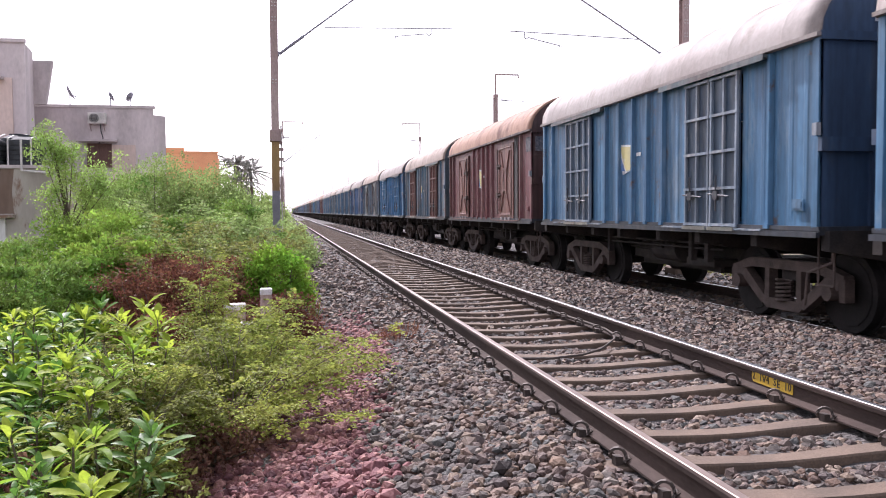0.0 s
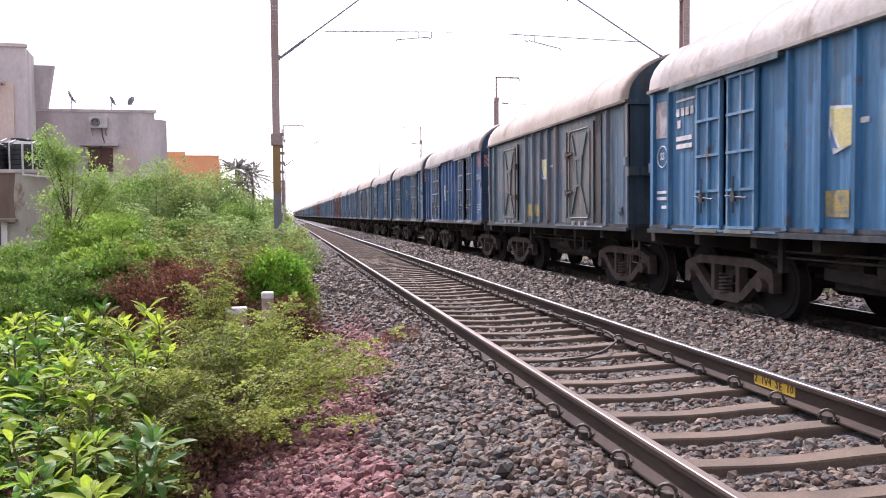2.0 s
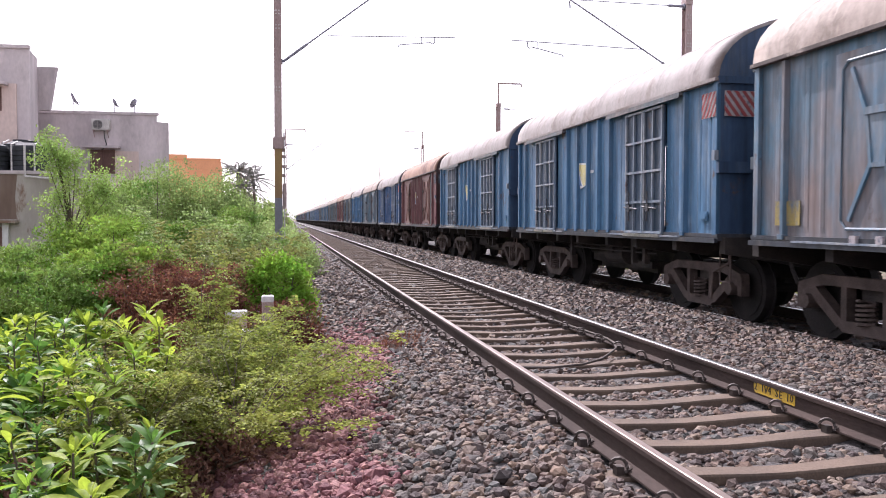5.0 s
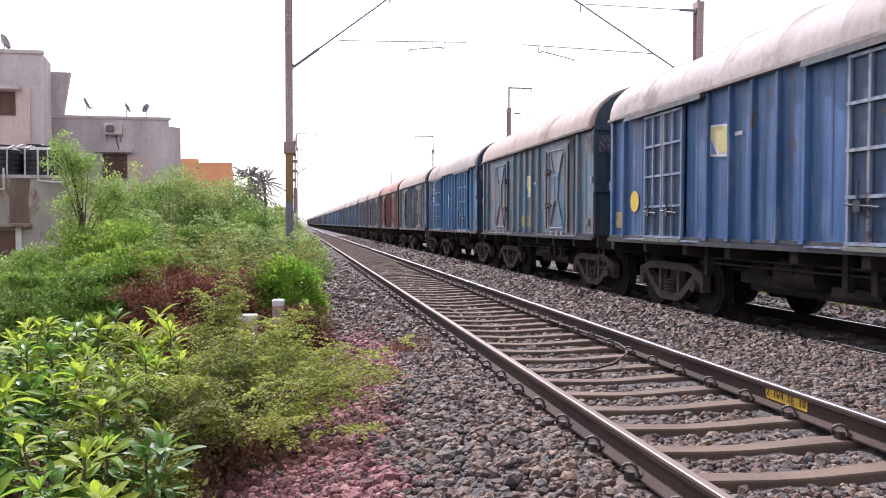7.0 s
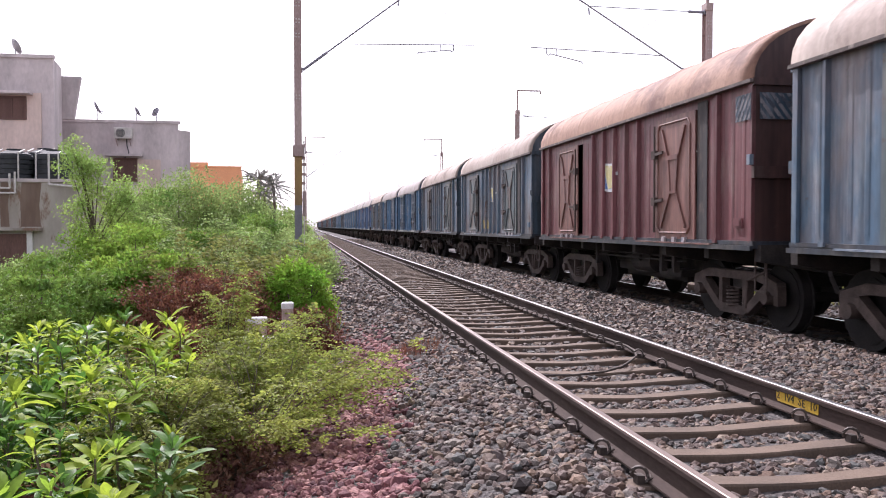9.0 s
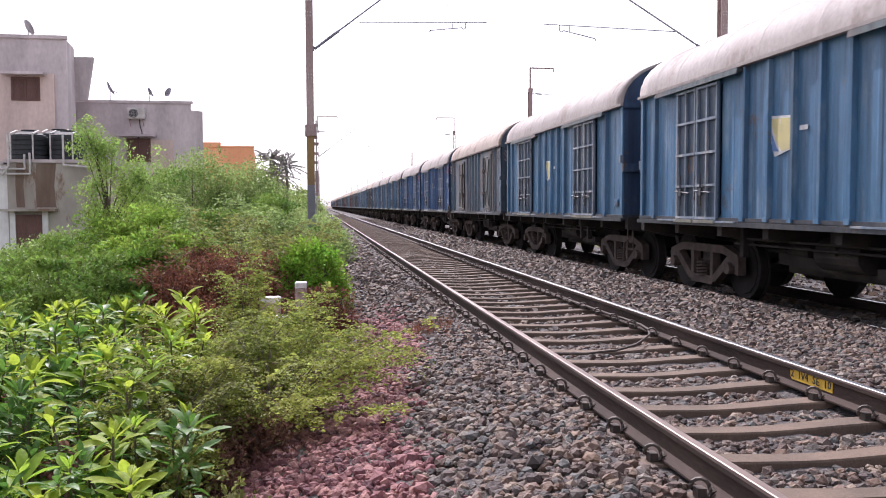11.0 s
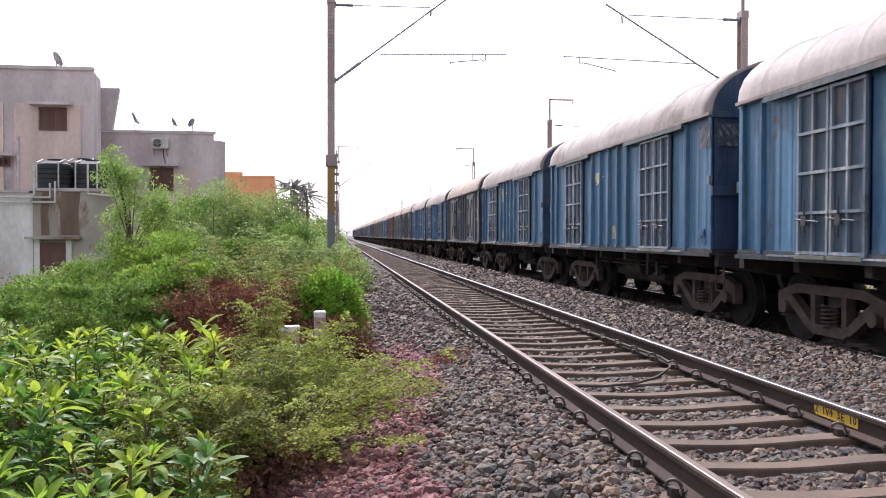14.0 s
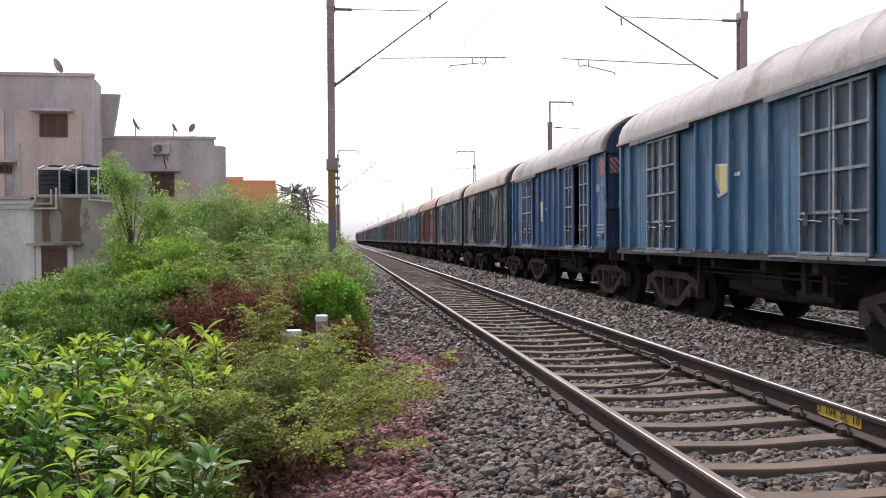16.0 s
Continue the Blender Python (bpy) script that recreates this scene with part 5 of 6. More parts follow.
part("wall_bay", bm, plaster_pink, h, "faded pink plaster bay")
bm = bmesh.new()
box(bm, -24.1, -9.62, 33.92, 34.15, 7.85, 7.98)
part("parapet", bm, plaster_grey, h)
wall_window(h, -11.66, -10.62, 5.45, 6.35, 33.92)
wall_window(h, -13.25, -12.75, 4.0, 4.35, 33.95)
wall_window(h, -15.6, -14.4, 5.45, 6.35, 33.92)
bm = bmesh.new()
extrude(bm, [(-9.9, 5.77), (-9.46, 5.77), (-9.17, 7.53), (-9.9, 7.53)], 1, 36.0, 36.25)
part("stair_hood", bm, plaster_grey, h)
bm = bmesh.new()
tube(bm, [(-12.45, 33.9, 0.2), (-12.45, 33.9, 5.2)], 0.06, 8)
part("drain_pipe", bm, pipe_white, h)

# lower house behind it
h = empty("house", pose(0, 0, 0), "lower grey flat roofed house with stained plaster walls", "house", "houses")
bm = bmesh.new()
extrude(bm, [(-10.8, 38.0), (-5.57, 38.0), (-7.4, 48), (-10.8, 48)], 2, -0.9, 5.9)
extrude(bm, [(-5.66, 38.45), (-5.2, 38.95), (-7.2, 48), (-7.6, 48)], 2, -0.9, 5.68)
part("wall", bm, plaster_grey, h)
bm = bmesh.new()
box(bm, -10.8, -5.5, 37.95, 38.12, 5.9, 6.02)
part("parapet", bm, plaster_grey, h)
wall_window(h, -8.35, -7.33, 3.3, 4.35, 37.97)
bm = bmesh.new()
box(bm, -7.35, -6.35, 37.96, 37.997, 1.0, 4.3)
part("wall_bay", bm, plaster_pink, h, "faded pink plaster bay")

ac = empty("air_conditioner", pose(-7.87, 37.95, 5.18), "off-white outdoor air conditioner on the house wall", "air conditioner")
bm = bmesh.new()
box(bm, -0.37, 0.37, -0.3, 0.0, 0.0, 0.48)
bevel(bm, 0.02)
part("casing", bm, ac_white, ac)
bm = bmesh.new()
bar(bm, (-0.1, -0.30, 0.24), (-0.1, -0.31, 0.24), 0.19, 24)
part("fan_opening", bm, tank_black, ac, "dark round fan opening")
bm = bmesh.new()
for r in (0.08, 0.15):
    tube(bm, [(-0.1 + r * math.cos(a), -0.32, 0.24 + r * math.sin(a)) for a in np.linspace(0, 6.283, 17)], 0.008, 4)
bar(bm, (-0.29, -0.32, 0.24), (0.09, -0.32, 0.24), 0.008, 4)
bar(bm, (-0.1, -0.32, 0.05), (-0.1, -0.32, 0.43), 0.008, 4)
part("fan_grille", bm, ac_white, ac)
bm = bmesh.new()
for x in (-0.28, 0.28):
    box(bm, x - 0.02, x + 0.02, -0.32, 0.02, -0.04, 0.0)
    beam(bm, (x, -0.3, -0.02), (x, 0.0, -0.3), 0.03, 0.03)
part("bracket", bm, mast_steel, ac)
bm = bmesh.new()
tube(bm, [(0.1, -0.02, 0.0), (0.12, -0.03, -0.3), (0.2, -0.03, -0.6), (0.0, -0.03, -0.85)], 0.02, 6)
part("pipe", bm, tank_black, ac)


def build_dish(x, y, z, turn, s, mat=wire_dark):
    d = empty("satellite_dish", pose(x, y, z, 0, 0, turn), "pale satellite dish on the roof edge" if mat is dish_grey else "dark satellite dish on the roof edge", "satellite dish", "dishes")
    bm = bmesh.new()
    bmesh.ops.create_uvsphere(bm, u_segments=16, v_segments=10, radius=1.0)
    bmesh.ops.delete(bm, geom=[v for v in bm.verts if v.co.z > -0.75], context="VERTS")
    bmesh.ops.transform(bm, matrix=pose(0, 0, 0.35 * s + 0.2, 62, 0, 0) @ Matrix.Scale(s * 0.62, 4) @ Matrix.Translation((0, 0, 0.8)), verts=bm.verts[:])
    bmesh.ops.solidify(bm, geom=bm.faces[:], thickness=0.015)
    part("reflector", bm, mat, d)
    bm = bmesh.new()
    tube(bm, [(0, 0.05, 0), (0, 0.05, 0.3 * s + 0.15), (0, -0.25 * s, 0.25 * s + 0.1)], 0.02, 6)
    part("stand", bm, wire_dark, d)
    return d


build_dish(-8.95, 38.0, 6.02, 100, 0.95)
build_dish(-7.3, 38.0, 6.0, 112, 0.6)
build_dish(-6.55, 38.0, 6.0, 248, 0.6)
build_dish(-11.0, 34.1, 7.8, 128, 0.85, dish_grey)

# water tank house in front
t = empty("tank_house", pose(0, 0, 0), "stained white and brown plastered tank house with a closed door", "outbuilding")
bm = bmesh.new()
walls(bm, -16, -9.45, 27.0, 31, -0.9, 2.65)
part("wall", bm, plaster_white, t)
bm = bmesh.new()
box(bm, -9.45, -6.95, 26.9, 30.5, -0.9, 2.7)
part("wall_bay", bm, plaster_brown, t, "damp brown streaked plaster bay")
bm = bmesh.new()
box(bm, -9.55, -6.88, 26.85, 30.5, 2.7, 2.8)
box(bm, -16, -9.55, 26.9, 31, 2.65, 2.74)
part("roof_slab", bm, plaster_grey, t)
bm = bmesh.new()
box(bm, -9.22, -8.42, 26.84, 26.9, -0.8, 1.1)
d = part("door", bm, wood_brown, t, "weathered grey-brown plank door")
for x in (-9.3, -8.36):
    bm = bmesh.new()
    box(bm, x - 0.08, x + 0.08, 26.8, 26.9, -0.8, 1.2)
    part("door_jamb", bm, plaster_white, d)
bm = bmesh.new()
box(bm, -9.6, -8.0, 26.6, 26.9, 1.2, 1.28)
part("sunshade", bm, plaster_brown, t)
for x0, x1 in ((-9.2, -8.95), (-8.62, -8.05)):
    bm = bmesh.new()
    extrude(bm, [(x0, 1.32), (x1, 1.32), (x1 - 0.04, 2.0), (x1 + 0.03, 2.68), (x0 + 0.03, 2.68), (x0 - 0.02, 2.1)], 1, 26.894, 26.899)
    part("damp_stain", bm, damp_brown, t, "dark brown damp stain")
tube_sets = [[(-10.9, 26.8, 2.5), (-8.9, 26.8, 2.5), (-8.9, 26.8, 2.95)], [(-10.9, 26.8, 2.35), (-8.75, 26.8, 2.35), (-8.75, 26.8, 3.0)],
             [(-9.35, 26.75, 3.6), (-9.35, 26.75, 2.6), (-9.55, 26.75, 2.3)], [(-7.75, 26.72, 3.55), (-7.75, 26.72, 2.62), (-6.95, 26.72, 2.55)]]
for pts in tube_sets:
    bm = bmesh.new()
    tube(bm, pts, 0.032, 6)
    tagged(part("water_pipe", bm, pipe_white), "thin white water pipe on the tank house", "pipe", "water pipes")
for x, y, z in ((-9.0, 27.55, 2.8), (-7.84, 27.55, 2.8), (-8.38, 28.5, 2.92)):
    tk = empty("water_tank", pose(x, y, z), "black ribbed plastic water tank on the tank house roof", "water tank", "water tanks")
    bm = bmesh.new()
    prof = [(0.0, 0.0), (0.53, 0.0)]
    for k in range(5):
        z = 0.02 + k * 0.15
        prof += [(0.56, z), (0.56, z + 0.105), (0.535, z + 0.12), (0.535, z + 0.135)]
    prof += [(0.53, 0.78), (0.0, 0.78)]
    rings = [[bm.verts.new((r * math.cos(a), r * math.sin(a), z)) for a in np.linspace(0, 2 * math.pi, 29)[:-1]] for r, z in prof[1:-1]]
    for a, b in zip(rings, rings[1:]):
        for i in range(28):
            bm.faces.new((a[i], a[(i + 1) % 28], b[(i + 1) % 28], b[i]))
    bm.faces.new(rings[-1])
    part("shell", bm, tank_black, tk)
    bm = bmesh.new()
    bar(bm, (0, 0, 0.78), (0, 0, 0.9), 0.52, 28, 0.24)
    bar(bm, (0, 0, 0.9), (0, 0, 0.95), 0.22, 18)
    part("lid", bm, tank_black, tk)
    for a in (-0.35, 0.3):
        bm = bmesh.new()
        tube(bm, [(a, -0.59, 0.0), (a, -0.59, 0.8), (a, 0.0, 0.94)], 0.024, 6)
        part("strap", bm, pipe_white, tk)

# orange house further off
h = empty("house", pose(0, 0, 0), "orange painted house beyond the bushes", "house", "houses")
bm = bmesh.new()
extrude(bm, [(-9.5, 58), (-4.38, 58), (-5.0, 68), (-9.5, 68)], 2, -0.9, 5.38)
part("wall", bm, orange_wall, h)
bm = bmesh.new()
box(bm, -9.6, -4.34, 57.95, 58.2, 5.38, 5.48)
box(bm, -9.6, -6.59, 57.93, 58.3, 5.48, 5.72)
part("parapet", bm, orange_wall, h)
bm = bmesh.new()
box(bm, -4.38, -3.45, 58.3, 62, -0.9, 3.0)
part("side_wing", bm, plaster_pink, h, "low pink side wing")
for z in (3.25, 3.5, 3.75):
    bm = bmesh.new()
    box(bm, -4.38, -3.45, 58.32, 58.38, z, z + 0.06)
    part("rail", bm, plaster_pink, h)

# stone markers
for x, y, z, w, hh in ((-0.21, 9.6, 0.45, 0.13, 0.55), (-0.58, 9.9, 0.25, 0.24, 0.4), (-0.50, 9.3, 0.10, 0.42, 0.25)):
    g = float(ground_z(x, y)) - 0.1
    bm = bmesh.new()
    box(bm, -w / 2, w / 2, -0.08, 0.08, g - z, -0.06)
    bevel(bm, 0.012)
    mk = empty("marker_stone", pose(x, y, z), "weathered concrete marker stone with a white top", "marker stone", "marker stones")
    part("shaft", bm, marker_stone, mk)
    bm = bmesh.new()
    box(bm, -w / 2 - 0.004, w / 2 + 0.004, -0.084, 0.084, -0.075, 0.0)
    bevel(bm, 0.012)
    part("cap", bm, white_paint, mk)

# ---------------------------------------------------------------- plants
def leaf_quads(at, along, length, width, fold=0.25, flat=0.0):
    """Folded leaf blades: a point, a direction and a size for each; flat lays them level."""
    n = len(at)
    along = along / np.linalg.norm(along, axis=1)[:, None]
    side = np.cross(along, rng.normal(size=(n, 3)) + np.array([0, 0, flat]))
    side /= np.linalg.norm(side, axis=1)[:, None]
    up = np.cross(side, along)
    L, W = np.asarray(length).reshape(-1, 1), np.asarray(width).reshape(-1, 1)
    v = np.stack([at, at + along * L * 0.45 + side * W * 0.5 + up * W * fold, at + along * L, at + along * L * 0.45 - side * W * 0.5 + up * W * fold], 1)
    i = np.arange(n)[:, None] * 4
    tri = np.concatenate([i + [0, 1, 2], i + [0, 2, 3]])
    return v.reshape(-1, 3), tri


def ball(n):
    """Points in a ball of radius 2, denser near its skin."""
    d = rng.normal(size=(n, 3))
    return d / np.linalg.norm(d, axis=1)[:, None] * 2 * rng.random((n, 1)) ** 0.4


def build_bush(name, x, y, rx, ry, top, mat, clumps, per, leaf, label, category="bush", group="bushes", base=None, lean=0.0, spread=0.2, flat=0.7, lumps=0.18):
    g = float(ground_z(x, y)) if base is None else base
    ob = empty(name, pose(x, y, g), label, category, group)
    hgt = top - g
    d = rng.normal(size=(clumps, 3))
    d[:, 2] = np.abs(d[:, 2]) * 1.0 - 0.15
    d /= np.linalg.norm(d, axis=1)[:, None]
    bump = 1 + lumps * np.array([noise.noise((a * 1.9 + x, b * 1.9 + y, c * 1.9)) for a, b, c in d])
    r = rng.uniform(0.5, 1.0, clumps) ** 0.4 * bump
    c = d * r[:, None] * np.array([rx, ry, hgt * 0.92])
    c[:, 2] = np.maximum(c[:, 2] + 0.06 * hgt, 0.05)
    c[:, 0] += lean * c[:, 2]
    size = spread * rng.uniform(0.6, 1.5, clumps)
    at = np.repeat(c, per, 0) + ball(clumps * per) * np.repeat(size, per)[:, None] * np.array([1, 1, flat])
    out = np.repeat(d, per, 0) * 0.6 + rng.normal(size=at.shape) * 0.7 + np.array([0, 0, -0.1])
    L = leaf * rng.uniform(0.6, 1.35, len(at))
    v, f = leaf_quads(at, out, L, L * 0.6)
    soup("foliage", v, f, mat, ob)
    bm = bmesh.new()
    pick = rng.choice(clumps, min(clumps, 12), replace=False)
    for k in pick:
        p = Vector(c[k])
        mid = p * 0.5 + Vector((random.uniform(-0.1, 0.1), random.uniform(-0.1, 0.1), -0.05 * hgt))
        bar(bm, (random.uniform(-0.08, 0.08), random.uniform(-0.08, 0.08), -0.05), mid, 0.022, 5, 0.014)
        bar(bm, mid, p, 0.014, 5, 0.006)
    part("stem", bm, bark, ob)
    return ob


def build_spray_bush(x, y, top, reach, branches, mat, label, toward=(0, 0), grow=1.0):
    """A thorny bush with arching boughs, each with flat sprays of tiny leaflets."""
    g = float(ground_z(x, y))
    ob = empty("feathery_bush", pose(x, y, g), label, "bush", "bushes")
    hgt = top - g
    pts, dirs = [], []
    bm = bmesh.new()
    for b in range(branches):
        a = rng.uniform(0, 2 * math.pi)
        out = np.array([math.cos(a) + toward[0], math.sin(a) + toward[1], 0.0])
        long = reach * rng.uniform(0.45, 1.0)
        rise = hgt * rng.uniform(0.45, 1.0)
        droop = rng.uniform(0.5, 1.0)
        n = 12
        u = np.linspace(0, 1, n)
        path = out[None] * (u ** 1.25)[:, None] * long
        path[:, 2] = rise * (1.9 * u - droop * u * u) * 0.95 + 0.02
        path[:, :2] += np.cumsum(rng.normal(0, 0.015, (n, 2)), 0)
        for i in range(n - 1):
            bar(bm, path[i], path[i + 1], 0.006 * (1 - u[i]) + 0.001, 4, 0.006 * (1 - u[i + 1]) + 0.001)
        for i in range(4, n):
            for s in range(5):
                base = path[i] + (path[i] - path[i - 1]) * rng.uniform(-1, 0)
                d = np.cross(out, (0, 0, 1)) * rng.choice((-1, 1)) + out * rng.uniform(0.1, 0.9) + np.array([0, 0, rng.uniform(-0.12, 0.3)])
                d /= np.linalg.norm(d)
                ln = rng.uniform(0.08, 0.24) * grow
                k = int(ln / (0.018 * grow))
                v = np.linspace(0.1, 1, k)
                p = base + d * (v * ln)[:, None]
                p[:, 2] -= 0.25 * ln * v * v
                pts.append(p)
                pd = np.cross(d, (0, 0, 1))[None] * np.where(np.arange(k) % 2, 1, -1)[:, None] + d * 0.5 + rng.normal(0, 0.3, (k, 3))
                dirs.append(pd)
    part("stem", bm, bark, ob)
    at, d = np.concatenate(pts), np.concatenate(dirs)
    L = 0.033 * grow * rng.uniform(0.6, 1.4, len(at))
    v, f = leaf_quads(at, d, L, L * 0.6, 0.2, 1.3)
    soup("foliage", v, f, mat, ob)
    return ob


# the hedge and scrub that climb towards the mast
SCRUB = [
    (-3.1, 20.5, 1.25, 1.2, 2.85, leaf_dull, 120, 0.3), (-2.0, 20.3, 1.15, 1.0, 2.7, leaf_dull, 110, 0.3), (-1.3, 20.9, 0.85, 1.0, 2.25, leaf_dull, 80, 0.26), (-3.9, 21.0, 1.4, 1.3, 2.5, leaf_dull, 80, 0.26),
    (-1.2, 18.0, 1.0, 1.1, 1.55, leaf_mid, 70, 0.22), (-2.5, 16.5, 1.2, 1.1, 1.75, leaf_mid, 80, 0.24), (-1.4, 16.4, 0.7, 0.7, 1.3, leaf_mid, 60, 0.2),
    (-3.7, 15.8, 1.2, 1.1, 1.55, leaf_bright, 80, 0.22), (-2.75, 13.6, 0.95, 0.9, 1.3, leaf_bright, 70, 0.2), (-2.1, 12.7, 0.6, 0.5, 1.15, leaf_bright, 60, 0.16),
    (-4.0, 12.6, 1.1, 1.0, 0.95, leaf_mid, 70, 0.22), (-3.15, 10.9, 0.9, 0.7, 0.74, leaf_mid, 90, 0.2), (-4.4, 10.0, 1.1, 1.0, 0.62, leaf_dull, 70, 0.2),
    (-2.3, 11.9, 0.5, 0.5, 0.85, leaf_bright, 60, 0.18), (-5.2, 14.5, 1.2, 1.2, 0.75, leaf_mid, 60, 0.24), (-3.6, 7.9, 0.8, 0.6, 0.22, leaf_mid, 50, 0.16),
    (-5.6, 18.0, 1.3, 1.3, 0.75, leaf_dull, 60, 0.26), (-7.0, 20.0, 1.6, 1.4, 0.35, leaf_mid, 60, 0.28),
    (-6.4, 11.5, 1.5, 1.3, 0.75, leaf_dull, 60, 0.24), (-0.25, 18.6, 0.5, 0.7, 0.75, leaf_mid, 50, 0.16), (0.25, 22.5, 0.6, 0.9, 0.85, leaf_dull, 50, 0.2),
    (0.3, 27.0, 0.6, 1.2, 0.7, leaf_dull, 50, 0.22), (-1.0, 25.0, 1.3, 1.4, 1.6, leaf_dull, 60, 0.28), (-0.6, 30, 1.0, 2.0, 1.0, leaf_dull, 60, 0.3),
    (-8.5, 24.0, 1.8, 1.4, -0.1, leaf_mid, 60, 0.28), (-6.0, 24.2, 1.6, 1.4, 0.9, leaf_mid, 60, 0.28), (-4.2, 26, 1.6, 1.4, 2.3, leaf_dull, 70, 0.3),
    (-0.4, 36, 1.2, 3.0, 1.0, leaf_dull, 60, 0.35), (-0.6, 45, 1.4, 4.0, 1.0, leaf_dull, 60, 0.4),
]
for x, y, rx, ry, top, mat, clumps, spread in SCRUB:
    far = y / 14
    words = {leaf_dull.name: "dull green scrub bush", leaf_mid.name: "mid green leafy scrub bush", leaf_bright.name: "bright green leafy bush", leaf_olive.name: "olive green feathery bush", leaf_fresh.name: "yellow-green leafy bush"}[mat.name]
    leafy = mat in (leaf_bright, leaf_fresh, leaf_mid) and y < 19
    build_bush("bush", x, y, rx, ry, top, mat, int(clumps * (0.5 if leafy else 1.0)), 290 if leafy else 240 if 11 < y < 22 else 75,
               0.062 if leafy else 0.036 + 0.017 * far if 11 < y < 22 else 0.046 + 0.022 * far, words + " on the bank", spread=spread * (0.7 if leafy else 0.74), flat=0.42 if leafy else 0.6, lumps=0.45 if leafy else 0.2)
# dry, red-brown patches
for x, y, rx, ry, top in ((-1.6, 10.7, 0.6, 0.6, 0.5), (-1.1, 11.0, 0.7, 0.6, 0.66), (-0.6, 11.9, 0.5, 0.4, 0.55), (-0.85, 11.2, 0.6, 0.5, 0.5), (-1.25, 9.9, 0.6, 0.4, 0.14), (-1.5, 11.6, 0.9, 0.5, 0.72), (-0.75, 12.3, 0.7, 0.4, 0.72), (-0.12, 10.55, 0.45, 0.3, 0.26), (-0.6, 10.6, 0.4, 0.3, 0.22)):
    build_bush("dry_bush", x, y, rx, ry, top, leaf_dry, 60, 170, 0.04, "dry red-brown bush on the bank", "bush", "dry bushes", spread=0.15, flat=0.4, lumps=0.5)
build_bush("bush", -0.1, 11.3, 0.4, 0.36, 0.84, leaf_lime, 130, 60, 0.05, "small round bright green bush", spread=0.075, base=0.12)

# brown growth added to stand for the shade at the feathery bushes' feet
for x, y, rx, top in ((-0.78, 5.4, 0.25, -0.24), (-0.55, 5.9, 0.3, -0.14), (-0.5, 6.3, 0.3, -0.12), (-0.85, 6.5, 0.45, 0.0), (-1.05, 5.0, 0.22, -0.28), (-0.6, 7.2, 0.5, 0.02), (-0.16, 11.05, 0.35, 0.28)):
    build_bush("dry_bush", x, y, rx, rx, top, leaf_brown, 34, 60, 0.035, "low brown growth added for the shade under the thorn bush", "bush", "dry bushes", spread=0.09)
# feathery bushes beside the ballast
build_spray_bush(-0.4, 6.2, 0.36, 1.15, 40, leaf_fresh, "yellow-green feathery thorn bush beside the ballast", toward=(0.22, 0.2))
build_spray_bush(-0.8, 7.3, 0.46, 0.95, 34, leaf_fresh, "yellow-green feathery thorn bush beside the ballast")
build_spray_bush(-0.98, 5.6, 0.3, 0.7, 26, leaf_olive, "olive feathery thorn bush beside the ballast")
build_spray_bush(-0.98, 5.2, -0.02, 0.34, 14, leaf_fresh, "low feathery thorn bush on the shoulder")
build_spray_bush(-0.78, 8.3, 0.74, 0.42, 18, leaf_fresh, "tall yellow-green feathery thorn bush")
build_spray_bush(-0.3, 8.6, 0.27, 0.5, 18, leaf_fresh, "low feathery thorn bush before the marker stones")
build_spray_bush(0.02, 7.9, 0.14, 0.7, 14, leaf_fresh, "low feathery thorn bush spreading over the ballast", toward=(0.5, 0))

for x, y, top, reach, n, m in ((-0.75, 11.6, 0.85, 0.5, 9, leaf_olive), (-1.8, 11.5, 0.85, 0.45, 8, leaf_olive), (-0.75, 13.6, 1.05, 1.0, 26, leaf_olive), (-1.5, 13.2, 0.95, 0.9, 22, leaf_olive), (-0.7, 15.6, 1.25, 1.1, 26, leaf_dull), (-1.6, 15.0, 1.3, 1.1, 24, leaf_dull), (-0.6, 12.6, 0.62, 0.6, 14, leaf_olive)):
    build_spray_bush(x, y, top, reach, n, m, "arching feathery thorn bush on the bank", grow=1.8)


def leaf_mesh(length, width, bend):
    """One broad leaf along x, widest past its middle, folded at its midrib and bent at its tip."""
    bm = bmesh.new()
    rows = []
    for u, w in ((0, 0.06), (0.14, 0.2), (0.36, 0.66), (0.58, 1.0), (0.78, 0.86), (0.92, 0.42), (1.0, 0.03)):
        x, z = u * length * (1 - 0.15 * bend * u * u), length * (0.12 * u - bend * u * u)
        rows.append([bm.verts.new((x, s * w * width / 2, z + abs(s) * w * width * 0.16)) for s in (-1, 0, 1)])
    for a, b in zip(rows, rows[1:]):
        for i in range(2):
            bm.faces.new((a[i], a[i + 1], b[i + 1], b[i]))
    return bm


# blades by colour, each straighter and more bent
BLADES = [[part("leaf", leaf_mesh(0.18, 0.054, bend), mat, smooth=True) for bend in (0.16, 0.34, 0.55)] for mat in (blade_bright, blade_fresh, blade_dark)]
LOWER = [np.array([v.co[:] for v in b.data.vertices]) for b in BLADES[2]]
LOWER_FACES = np.array([p.vertices[:] for p in BLADES[2][0].data.polygons])


